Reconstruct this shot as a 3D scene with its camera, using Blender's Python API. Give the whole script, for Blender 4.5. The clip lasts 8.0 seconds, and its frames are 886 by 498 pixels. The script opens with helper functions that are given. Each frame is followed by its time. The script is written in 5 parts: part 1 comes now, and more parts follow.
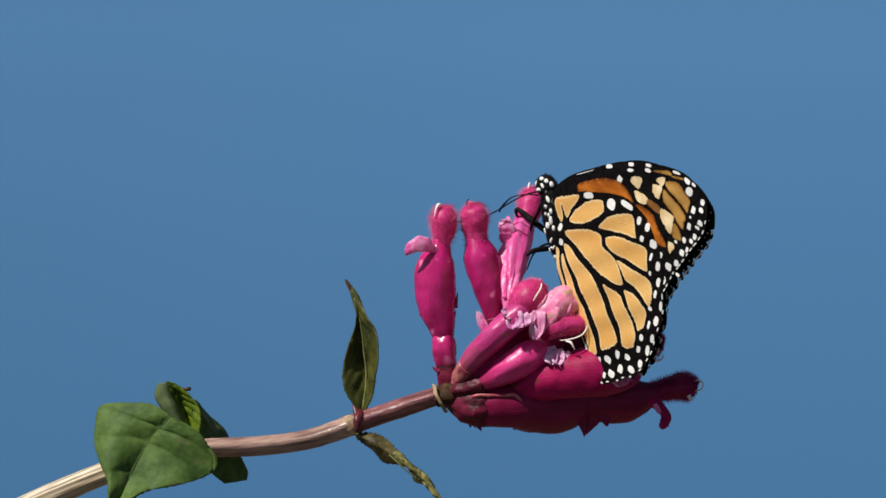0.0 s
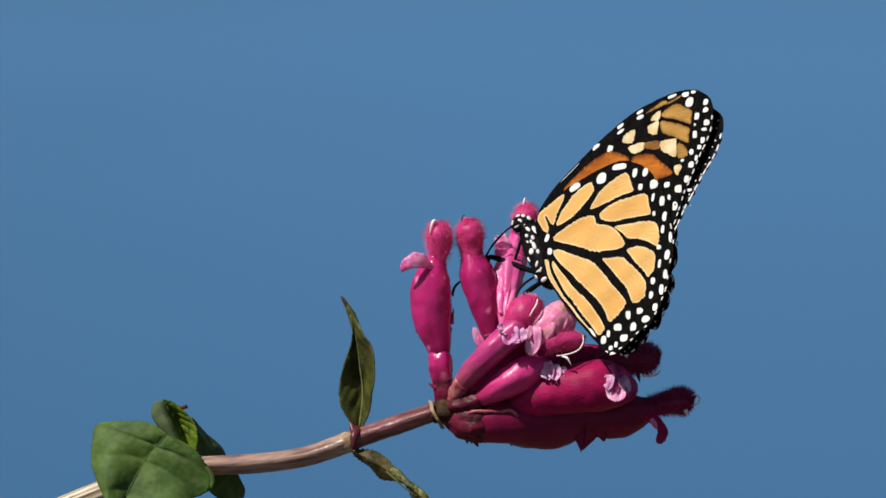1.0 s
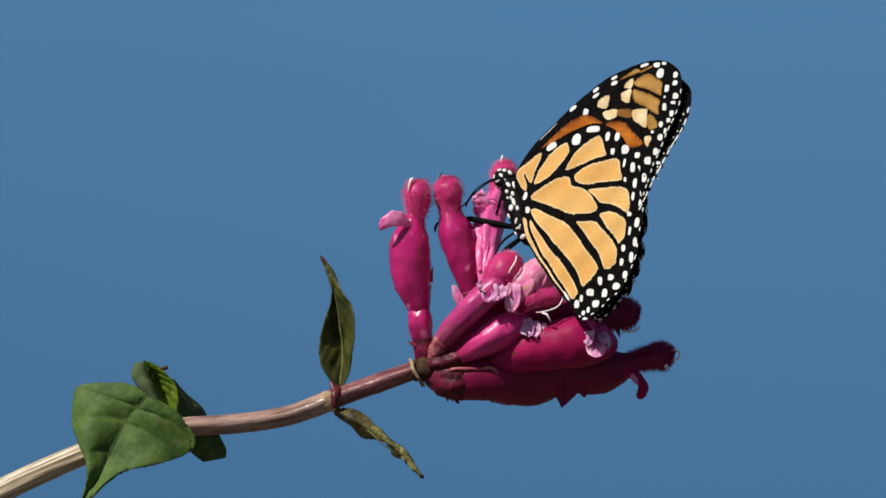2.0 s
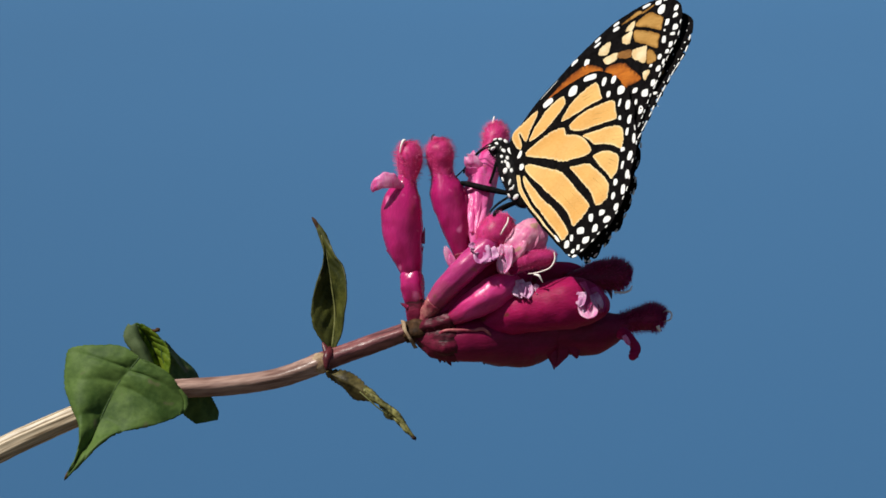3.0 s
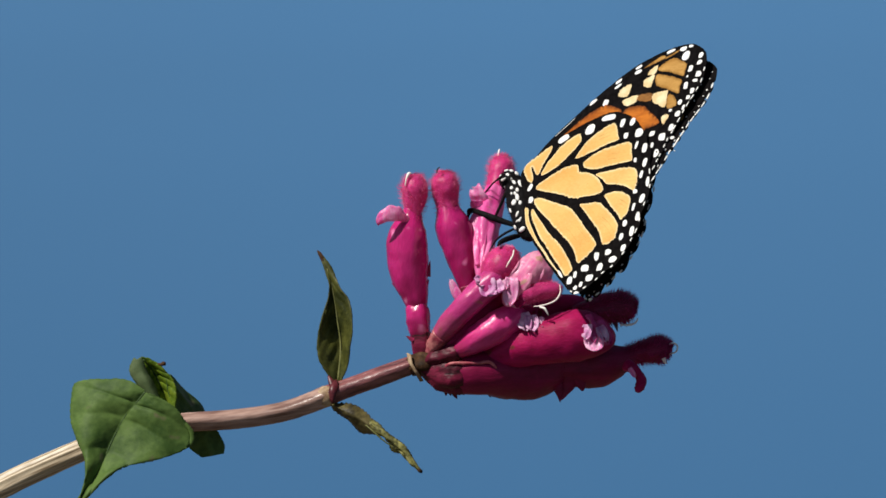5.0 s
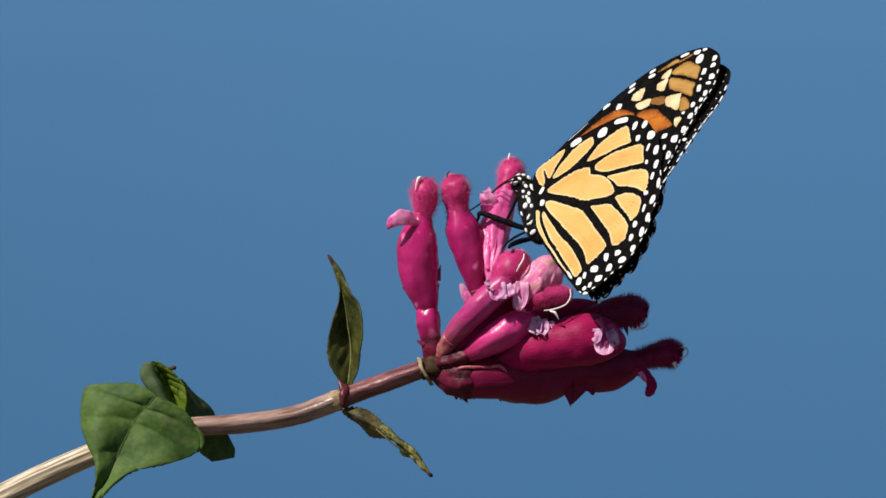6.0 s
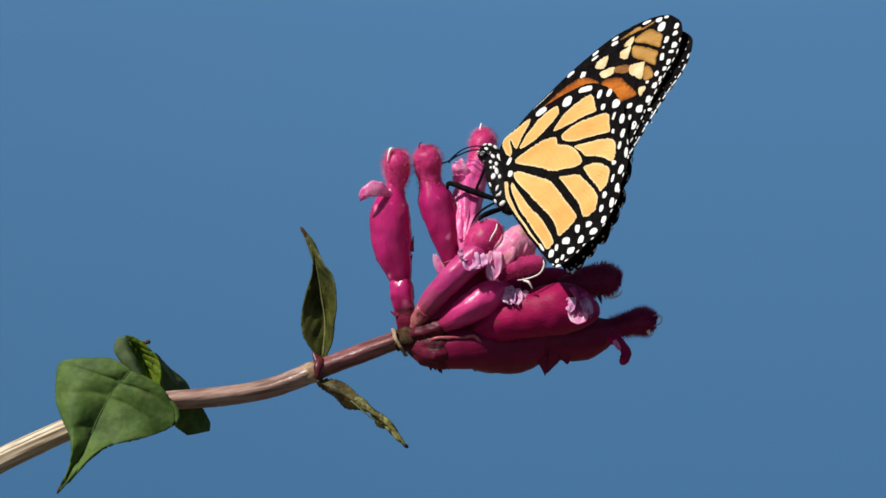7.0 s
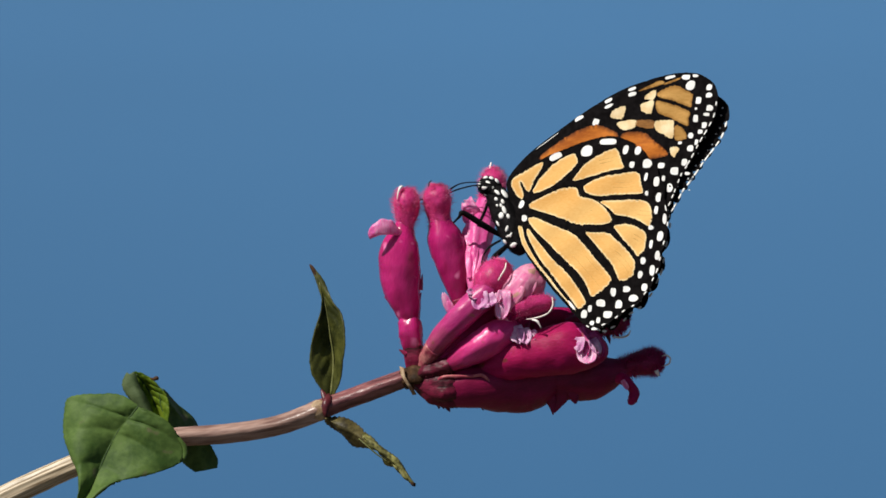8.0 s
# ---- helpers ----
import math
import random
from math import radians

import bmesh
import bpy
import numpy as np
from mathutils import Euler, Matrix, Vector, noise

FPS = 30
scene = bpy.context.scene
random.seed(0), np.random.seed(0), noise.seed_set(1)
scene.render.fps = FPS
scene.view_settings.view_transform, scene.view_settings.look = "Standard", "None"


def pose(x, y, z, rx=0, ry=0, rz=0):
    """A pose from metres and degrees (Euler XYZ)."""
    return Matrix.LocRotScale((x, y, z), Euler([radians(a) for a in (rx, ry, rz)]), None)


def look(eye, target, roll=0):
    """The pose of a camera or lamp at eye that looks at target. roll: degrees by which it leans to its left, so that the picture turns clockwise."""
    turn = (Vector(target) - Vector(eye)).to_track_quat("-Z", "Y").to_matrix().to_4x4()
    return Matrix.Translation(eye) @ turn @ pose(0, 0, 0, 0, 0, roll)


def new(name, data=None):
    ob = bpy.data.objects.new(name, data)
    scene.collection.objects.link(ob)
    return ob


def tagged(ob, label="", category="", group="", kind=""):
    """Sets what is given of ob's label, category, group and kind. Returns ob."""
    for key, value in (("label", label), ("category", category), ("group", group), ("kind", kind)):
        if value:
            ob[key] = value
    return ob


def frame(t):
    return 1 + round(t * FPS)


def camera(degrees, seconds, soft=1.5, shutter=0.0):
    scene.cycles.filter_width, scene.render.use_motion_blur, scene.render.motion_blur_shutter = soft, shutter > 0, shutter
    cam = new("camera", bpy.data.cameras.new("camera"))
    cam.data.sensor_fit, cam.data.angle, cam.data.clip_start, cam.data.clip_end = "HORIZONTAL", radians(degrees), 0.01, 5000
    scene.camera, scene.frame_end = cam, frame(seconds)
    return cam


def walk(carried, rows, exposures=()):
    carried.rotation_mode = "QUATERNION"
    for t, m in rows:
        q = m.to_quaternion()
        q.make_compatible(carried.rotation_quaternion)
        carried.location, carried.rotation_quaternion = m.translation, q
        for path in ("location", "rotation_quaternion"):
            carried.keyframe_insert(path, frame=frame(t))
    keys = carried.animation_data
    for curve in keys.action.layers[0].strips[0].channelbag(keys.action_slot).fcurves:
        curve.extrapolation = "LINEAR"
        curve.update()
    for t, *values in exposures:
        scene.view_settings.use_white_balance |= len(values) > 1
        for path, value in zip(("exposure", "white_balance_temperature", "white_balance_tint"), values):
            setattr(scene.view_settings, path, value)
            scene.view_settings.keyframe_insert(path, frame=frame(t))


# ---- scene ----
from mathutils import geometry

# One sheet of the plant: x to the right, y up, z towards the viewer, millimetres from the foot of the flower head.
PITCH = -8.0
PLANT = pose(0, 0, 1.25, 90 + PITCH, 0, 0)
EYE = (5.83, 16.09, 1210.9)


def seen_from(turn, tilt, roll):
    """The camera at EYE, turned left, up and about its own axis by degrees."""
    e = [c * 0.001 for c in EYE]
    return PLANT @ pose(*e) @ pose(0, 0, 0, 0, turn, 0) @ pose(0, 0, 0, tilt, 0, 0) @ pose(0, 0, 0, 0, 0, roll)


cam = camera(8.0, 8.0, soft=1.6)
walk(cam, [
    (0, seen_from(0.3418, 0.5128, 1.209)),
    (0.1, seen_from(0.3885, 0.6107, 1.452)),
    (0.2, seen_from(0.3510, 0.5895, 0.961)),
    (0.3, seen_from(0.2772, 0.5639, 0.446)),
    (0.4, seen_from(0.2122, 0.4837, 0.240)),
    (0.5, seen_from(0.1340, 0.4061, -0.078)),
    (0.6, seen_from(0.0710, 0.3623, -0.674)),
    (0.7, seen_from(0.1225, 0.3986, -0.193)),
    (0.8, seen_from(0.1974, 0.5046, -0.031)),
    (1, seen_from(0.3044, 0.6601, 0.813)),
    (1.2, seen_from(0.2957, 0.6869, 1.154)),
    (1.4, seen_from(0.1588, 0.4898, 0.090)),
    (1.5, seen_from(0.0756, 0.3781, -0.231)),
    (1.7, seen_from(0.0385, 0.2768, -0.491)),
    (2, seen_from(0.1079, 0.2805, 0.135)),
    (2.2, seen_from(0.0880, 0.2467, -0.021)),
    (3.3, seen_from(0.0198, -0.1165, 0.019)),
    (3.5, seen_from(-0.0292, -0.1005, -0.137)),
    (3.7, seen_from(-0.0223, -0.0935, -0.439)),
    (4, seen_from(0.0000, 0.0000, 0.000)),
    (4.2, seen_from(-0.0114, 0.0427, -0.109)),
    (4.5, seen_from(-0.0491, 0.0854, -0.545)),
    (4.7, seen_from(-0.0116, 0.1459, -0.521)),
    (5, seen_from(0.0843, 0.2305, -0.158)),
    (5.2, seen_from(0.1561, 0.2933, -0.121)),
    (6.3, seen_from(0.1746, 0.2622, -0.176)),
    (6.5, seen_from(0.1719, 0.2645, 0.073)),
    (6.7, seen_from(0.0677, 0.1472, -0.247)),
    (7, seen_from(-0.0653, 0.0004, -0.878)),
    (7.2, seen_from(-0.0851, 0.0278, -0.833)),
    (7.4, seen_from(-0.0678, 0.0761, -0.612)),
    (7.5, seen_from(-0.0549, 0.0962, -0.433)),
    (7.7, seen_from(-0.0157, 0.2039, -0.412)),
    (7.9, seen_from(-0.0079, 0.3168, -0.449)),
    (8, seen_from(0.0134, 0.3503, -0.433)),
], exposures=[(0, 0.10), (0.5, 0.12), (1, 0.07), (1.5, 0.03), (2, -0.01), (3.5, 0.04), (4, 0.08), (8, 0.07)])

# ---- light ----
SUN_AT = Vector((-0.51, -0.28, 0.81)).normalized()
world = bpy.data.worlds.new("sky")
scene.world = world
world.use_nodes = True
wn = world.node_tree.nodes
sky = wn.new("ShaderNodeTexSky")
sky.sky_type = 'NISHITA'
sky.sun_disc = False
sky.sun_elevation = math.asin(SUN_AT.z)
sky.sun_rotation = math.atan2(SUN_AT.x, SUN_AT.y)
world.node_tree.links.new(sky.outputs[0], wn["Background"].inputs[0])
wn["Background"].inputs[1].default_value = 0.05
sun = new("sun", bpy.data.lights.new("sun", 'SUN'))
sun.data.energy = 5.0
sun.data.angle = radians(0.53)
sun.data.color = (1.0, 0.95, 0.87)
sun.matrix_world = look(SUN_AT * 5, (0, 0, 0))
scene.view_settings.exposure = 0.0


# ---- materials ----
def material(name, low, high, scale=300.0, rough=0.5, bump=0.3, fine=3000.0, stretch=(1, 1, 1), glow=0.0, spec=0.3,
             sheen=0.0, rim=None, spread=(0.35, 0.65), random_tint=0.0, bump_dist=0.0002, turn=0.0, fleck=None, fleck_scale=900.0, fleck_at=0.66, soak=0.0):
    """Two colours mixed by noise at two scales, relief, and light that passes through (glow: share that is let through)."""
    m = bpy.data.materials.new(name)
    m.use_nodes = True
    nt = m.node_tree
    n, link = nt.nodes, nt.links.new
    bsdf = n["Principled BSDF"]
    co = n.new("ShaderNodeTexCoord")
    mp = n.new("ShaderNodeMapping")
    mp.vector_type = 'TEXTURE'
    mp.inputs["Rotation"].default_value = (0, 0, radians(turn))
    mp.inputs["Scale"].default_value = [1 / s for s in stretch]
    link(co.outputs["Object"], mp.inputs[0])
    n1 = n.new("ShaderNodeTexNoise")
    n1.inputs["Scale"].default_value = scale
    n1.inputs["Detail"].default_value = 4
    link(mp.outputs[0], n1.inputs["Vector"])
    n2 = n.new("ShaderNodeTexNoise")
    n2.inputs["Scale"].default_value = fine
    n2.inputs["Detail"].default_value = 2
    link(mp.outputs[0], n2.inputs["Vector"])
    add = n.new("ShaderNodeMath")
    add.operation = 'MULTIPLY_ADD'
    link(n2.outputs[0], add.inputs[0])
    add.inputs[1].default_value = 0.35
    link(n1.outputs[0], add.inputs[2])
    ramp = n.new("ShaderNodeValToRGB")
    ramp.color_ramp.elements[0].position = spread[0] + 0.17
    ramp.color_ramp.elements[1].position = spread[1] + 0.17
    ramp.color_ramp.elements[0].color = (*low, 1)
    ramp.color_ramp.elements[1].color = (*high, 1)
    link(add.outputs[0], ramp.inputs[0])
    colour = ramp.outputs[0]
    if fleck is not None:
        # small scattered blemishes
        n3 = n.new("ShaderNodeTexNoise")
        n3.inputs["Scale"].default_value = fleck_scale
        n3.inputs["Detail"].default_value = 1
        link(co.outputs["Object"], n3.inputs["Vector"])
        cut = n.new("ShaderNodeMapRange")
        link(n3.outputs[0], cut.inputs[0])
        cut.inputs[1].default_value = fleck_at
        cut.inputs[2].default_value = fleck_at + 0.07
        mf = n.new("ShaderNodeMix")
        mf.data_type = 'RGBA'
        link(cut.outputs[0], mf.inputs["Factor"])
        link(colour, mf.inputs["A"])
        mf.inputs["B"].default_value = (*fleck, 1)
        colour = mf.outputs["Result"]
    if rim is not None:
        at = n.new("ShaderNodeAttribute")
        at.attribute_name = "rim"
        mix = n.new("ShaderNodeMix")
        mix.data_type = 'RGBA'
        link(at.outputs["Fac"], mix.inputs["Factor"])
        link(colour, mix.inputs["A"])
        mix.inputs["B"].default_value = (*rim, 1)
        colour = mix.outputs["Result"]
    if random_tint:
        oi = n.new("ShaderNodeObjectInfo")
        hsv = n.new("ShaderNodeHueSaturation")
        mr = n.new("ShaderNodeMapRange")
        link(oi.outputs["Random"], mr.inputs[0])
        mr.inputs[3].default_value = 1 - random_tint
        mr.inputs[4].default_value = 1 + random_tint
        link(mr.outputs[0], hsv.inputs["Value"])
        link(colour, hsv.inputs["Color"])
        colour = hsv.outputs[0]
    link(colour, bsdf.inputs["Base Color"])
    bsdf.inputs["Roughness"].default_value = rough
    bsdf.inputs["Specular IOR Level"].default_value = spec
    bsdf.inputs["Sheen Weight"].default_value = sheen
    if soak:
        # light that spreads about a millimetre under the skin
        bsdf.inputs["Subsurface Weight"].default_value = soak
        bsdf.inputs["Subsurface Radius"].default_value = (1.0, 0.35, 0.5)
        bsdf.inputs["Subsurface Scale"].default_value = 0.0013
    if bump:
        b = n.new("ShaderNodeBump")
        b.inputs["Strength"].default_value = bump
        b.inputs["Distance"].default_value = bump_dist
        link(add.outputs[0], b.inputs["Height"])
        link(b.outputs[0], bsdf.inputs["Normal"])
    if glow:
        tr = n.new("ShaderNodeBsdfTranslucent")
        link(colour, tr.inputs[0])
        ms = n.new("ShaderNodeMixShader")
        ms.inputs[0].default_value = glow
        link(bsdf.outputs[0], ms.inputs[1])
        link(tr.outputs[0], ms.inputs[2])
        link(ms.outputs[0], n["Material Output"].inputs[0])
    return m


MAGENTA = material("magenta_petal", (0.36, 0.004, 0.095), (0.72, 0.030, 0.25), 150, 0.24, 0.55, 2000, (1.7, 0.35, 1), glow=0.26, spec=0.6, random_tint=0.06, spread=(0.2, 0.78), turn=-8, fleck=(0.86, 0.22, 0.46), fleck_scale=260, fleck_at=0.67, soak=0.12, rim=(0.22, 0.004, 0.045))
CRIMSON = material("crimson_petal", (0.22, 0.004, 0.046), (0.48, 0.012, 0.118), 170, 0.5, 0.8, 1800, (0.6, 1.6, 1), glow=0.12, spec=0.12, random_tint=0.06, spread=(0.25, 0.75), turn=6, fleck=(0.16, 0.03, 0.03), fleck_scale=380, fleck_at=0.70, soak=0.2)
# darker copy of the crimson: shade under the upper flowers put into colour
SHADED_CRIMSON = material("shaded_crimson_petal", (0.105, 0.002, 0.020), (0.25, 0.006, 0.060), 200, 0.42, 0.6, 2000, (0.5, 1.8, 1), glow=0.04, spec=0.22, spread=(0.25, 0.75), turn=6)
PINK = material("pink_petal", (0.80, 0.028, 0.30), (0.97, 0.24, 0.57), 300, 0.30, 0.7, 2500, (3.2, 0.5, 1), glow=0.32, spec=0.5, spread=(0.28, 0.68), turn=-10, fleck=(0.55, 0.16, 0.14), fleck_scale=420, fleck_at=0.68)
PALE = material("pale_creased_petal", (0.80, 0.10, 0.36), (0.97, 0.46, 0.62), 380, 0.34, 0.8, 2500, (3.0, 0.5, 1), glow=0.32, spec=0.45, spread=(0.25, 0.68), turn=-35, fleck=(0.62, 0.36, 0.28), fleck_scale=380, fleck_at=0.64)
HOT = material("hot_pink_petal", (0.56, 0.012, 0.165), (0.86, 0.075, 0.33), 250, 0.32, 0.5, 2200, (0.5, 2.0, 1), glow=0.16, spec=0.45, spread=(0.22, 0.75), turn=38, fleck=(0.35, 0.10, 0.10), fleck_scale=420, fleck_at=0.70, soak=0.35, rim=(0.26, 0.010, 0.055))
MAUVE = material("mauve_pink_petal", (0.36, 0.012, 0.130), (0.66, 0.075, 0.29), 250, 0.36, 0.6, 2200, (0.5, 2.0, 1), glow=0.15, spec=0.4, spread=(0.22, 0.75), turn=38, fleck=(0.42, 0.15, 0.11), fleck_scale=420, fleck_at=0.68, soak=0.2, rim=(0.24, 0.075, 0.055))
HOOD = material("fuzzy_magenta_hood", (0.46, 0.007, 0.12), (0.82, 0.060, 0.30), 380, 0.42, 0.6, 2600, glow=0.30, spec=0.4, sheen=0.15, spread=(0.25, 0.75), soak=0.2)
FUZZ = material("petal_hair", (0.86, 0.07, 0.33), (0.96, 0.30, 0.54), 500, 0.3, 0, glow=0.5, spec=0.5)
DARK_FUZZ = material("dark_petal_hair", (0.36, 0.01, 0.10), (0.58, 0.04, 0.20), 500, 0.5, 0, glow=0.35)
LILAC = material("pale_lilac_lip", (0.58, 0.18, 0.44), (0.84, 0.58, 0.76), 450, 0.5, 0.3, 3000, glow=0.3)
BLUSH = material("blush_lip", (0.84, 0.14, 0.44), (0.95, 0.50, 0.72), 350, 0.36, 0.4, 3000, (2.5, 0.6, 1), glow=0.3, spec=0.45, soak=0.3)
CALYX = material("dark_calyx", (0.09, 0.010, 0.018), (0.36, 0.015, 0.09), 420, 0.42, 0.5, 2500, spec=0.35)
TAN_FOOT = material("tan_pink_calyx", (0.30, 0.035, 0.07), (0.55, 0.20, 0.19), 420, 0.4, 0.5, 2500, glow=0.15, spec=0.35)
RIM = material("sunlit_calyx_rim", (0.36, 0.04, 0.08), (0.62, 0.20, 0.20), 500, 0.4, 0.4, 2500, glow=0.2)
CUP = material("dark_olive_crimson_calyx", (0.024, 0.006, 0.008), (0.15, 0.010, 0.034), 330, 0.45, 0.6, 2200, (0.5, 1.6, 1), spec=0.15, turn=5)
BASE = material("olive_brown_calyx_base", (0.022, 0.011, 0.005), (0.095, 0.046, 0.021), 420, 0.6, 0.5, 2500, spec=0.1)
STYLE = material("white_style", (0.75, 0.62, 0.58), (0.9, 0.86, 0.82), 800, 0.4, 0.1)
STEM = material("purple_brown_stem", (0.075, 0.020, 0.023), (0.25, 0.092, 0.090), 900, 0.34, 0.8, 2500, (0.2, 1, 1), spec=0.5, turn=14)
TAN_STEM = material("tan_mauve_stem", (0.15, 0.078, 0.060), (0.38, 0.245, 0.195), 900, 0.36, 0.8, 2500, (0.12, 1, 1), spec=0.5, turn=8)
WOODY = material("pale_tan_stem", (0.13, 0.085, 0.04), (0.66, 0.54, 0.37), 1300, 0.42, 0.7, 3000, (0.03, 1, 1), spec=0.45, turn=24)
NODE = material("pale_node", (0.20, 0.12, 0.065), (0.46, 0.34, 0.21), 700, 0.55, 0.5, 4000)
PETIOLE = material("dark_red_petiole", (0.05, 0.008, 0.012), (0.12, 0.02, 0.026), 700, 0.4, 0.3)
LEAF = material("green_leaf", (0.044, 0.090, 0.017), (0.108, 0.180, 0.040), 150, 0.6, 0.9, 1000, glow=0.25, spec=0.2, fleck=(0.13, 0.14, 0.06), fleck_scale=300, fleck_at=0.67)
# yellower, lighter leaf copy: sun shining through is put into the colour
LIT_LEAF = material("sunlit_leaf", (0.10, 0.18, 0.012), (0.26, 0.36, 0.03), 200, 0.55, 0.4, 1600, glow=0.5, spec=0.22)
YOUNG = material("olive_leaf", (0.030, 0.036, 0.008), (0.10, 0.105, 0.022), 240, 0.5, 0.4, 1800, glow=0.3, spec=0.25)
WITHER = material("withered_leaf", (0.055, 0.055, 0.015), (0.34, 0.32, 0.10), 800, 0.55, 0.9, 1500, glow=0.2)
UNDERLEAF = material("grey_green_leaf_underside", (0.060, 0.095, 0.035), (0.11, 0.15, 0.065), 160, 0.6, 0.5, 1500, glow=0.15, spec=0.2)
DRY_LEAF = material("dry_olive_leaf", (0.038, 0.030, 0.011), (0.17, 0.14, 0.048), 420, 0.55, 0.9, 1500, glow=0.2)
RIB = material("leaf_vein", (0.12, 0.13, 0.035), (0.21, 0.21, 0.07), 500, 0.5, 0.2, glow=0.2)
DARK_RIB = material("dark_leaf_vein", (0.026, 0.056, 0.014), (0.055, 0.10, 0.025), 500, 0.6, 0.2)
BLACK = material("black_wing_scales", (0.0030, 0.0024, 0.0025), (0.0075, 0.0064, 0.0066), 900, 0.8, 0.4, 6000, spec=0.03)
BODY = material("black_hairy_body", (0.0030, 0.0026, 0.0028), (0.011, 0.010, 0.011), 900, 0.7, 0.9, 4000, spec=0.07)
WHITE = material("white_wing_spot", (0.80, 0.79, 0.75), (0.90, 0.89, 0.86), 900, 0.6, 0.4, 6000, glow=0.1, spec=0.2)
CREAM = material("cream_wing_spot", (0.74, 0.53, 0.26), (0.87, 0.71, 0.44), 500, 0.6, 0.4, 6000, glow=0.15, spec=0.2)
AMBER = material("pale_amber_cell", (0.75, 0.37, 0.092), (0.88, 0.55, 0.195), 75, 0.6, 0.3, 2600, (0.6, 1.4, 1), glow=0.17, spec=0.15, spread=(0.28, 0.72), rim=(0.93, 0.72, 0.40))
OCHRE = material("ochre_cell", (0.40, 0.20, 0.042), (0.56, 0.315, 0.088), 260, 0.6, 0.35, 2600, (0.5, 2.2, 1), glow=0.15, spec=0.2, rim=(0.26, 0.12, 0.022))
ORANGE = material("deep_orange_cell", (0.36, 0.090, 0.007), (0.58, 0.175, 0.017), 260, 0.6, 0.35, 2600, (0.5, 2.2, 1), glow=0.15, spec=0.2, rim=(0.11, 0.026, 0.003))
CREASE = material("ochre_fold", (0.52, 0.27, 0.065), (0.64, 0.37, 0.11), 400, 0.6, 0.1)
BROWN = material("brown_orange_cell", (0.06, 0.020, 0.006), (0.30, 0.13, 0.03), 260, 0.6, 0.35, 2600, (0.5, 2.2, 1), glow=0.1, spec=0.2)
EARTH = material("bank_earth", (0.05, 0.035, 0.02), (0.11, 0.085, 0.05), 3, 0.9, 0.6, 60, bump_dist=0.02)


def water_material():
    m = bpy.data.materials.new("pond_water")
    m.use_nodes = True
    n, link = m.node_tree.nodes, m.node_tree.links.new
    bsdf = n["Principled BSDF"]
    co = n.new("ShaderNodeTexCoord")
    mp = n.new("ShaderNodeMapping")
    mp.inputs["Scale"].default_value = (0.25, 1, 1)
    link(co.outputs["Object"], mp.inputs[0])
    noise_node = n.new("ShaderNodeTexNoise")
    noise_node.inputs["Scale"].default_value = 0.35
    noise_node.inputs["Detail"].default_value = 1
    link(mp.outputs[0], noise_node.inputs["Vector"])
    # the blue of the reflected sky is put into the base colour
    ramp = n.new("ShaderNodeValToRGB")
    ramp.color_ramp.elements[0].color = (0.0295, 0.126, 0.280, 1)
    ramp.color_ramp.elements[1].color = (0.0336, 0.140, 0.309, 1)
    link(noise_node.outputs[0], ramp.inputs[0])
    # paler with distance: the growing sky reflection is painted into the colour
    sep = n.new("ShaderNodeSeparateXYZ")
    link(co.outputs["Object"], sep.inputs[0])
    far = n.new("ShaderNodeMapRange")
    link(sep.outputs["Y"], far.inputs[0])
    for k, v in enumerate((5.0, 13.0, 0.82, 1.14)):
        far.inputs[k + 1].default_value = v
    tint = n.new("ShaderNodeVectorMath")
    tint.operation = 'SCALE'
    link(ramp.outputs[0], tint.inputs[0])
    # brightness also falls off to the left, painted into the same colour
    left_fall = n.new("ShaderNodeMapRange")
    link(sep.outputs["X"], left_fall.inputs[0])
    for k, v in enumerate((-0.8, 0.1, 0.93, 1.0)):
        left_fall.inputs[k + 1].default_value = v
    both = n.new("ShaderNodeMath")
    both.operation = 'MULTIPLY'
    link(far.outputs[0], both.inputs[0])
    link(left_fall.outputs[0], both.inputs[1])
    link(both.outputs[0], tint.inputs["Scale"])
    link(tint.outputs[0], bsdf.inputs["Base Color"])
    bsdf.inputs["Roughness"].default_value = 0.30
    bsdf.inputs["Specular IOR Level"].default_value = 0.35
    return m


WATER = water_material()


# ---- mesh helpers (millimetres in, metres out) ----
def part(name, bm, mat, parent, label="", kind=""):
    me = bpy.data.meshes.new(name)
    for f in bm.faces:
        f.smooth = True
    bm.to_mesh(me)
    bm.free()
    me.materials.append(mat)
    ob = new(name, me)
    ob.parent = parent
    return tagged(ob, label, kind=kind)


def spline(points, n):
    """n points along a smooth curve through rows of numbers, open ended."""
    p = np.array(points, float)
    p = np.vstack([2 * p[0] - p[1], p, 2 * p[-1] - p[-2]])
    out = []
    for u in np.linspace(0, len(p) - 3 - 1e-9, n):
        i, f = int(u), u - int(u)
        a, b, c, d = p[i:i + 4]
        out.append(0.5 * (2 * b + (c - a) * f + (2 * a - 5 * b + 4 * c - d) * f * f + (3 * b - a - 3 * c + d) * f ** 3))
    return np.array(out)


def loop(points, per):
    """A smooth closed curve through the points, per steps between two of them."""
    p = np.array(points, float)
    out = []
    for i in range(len(p)):
        a, b, c, d = p[i - 1], p[i], p[(i + 1) % len(p)], p[(i + 2) % len(p)]
        for k in range(per):
            f = k / per
            out.append(0.5 * (2 * b + (c - a) * f + (2 * a - 5 * b + 4 * c - d) * f * f + (3 * b - a - 3 * c + d) * f ** 3))
    return np.array(out)


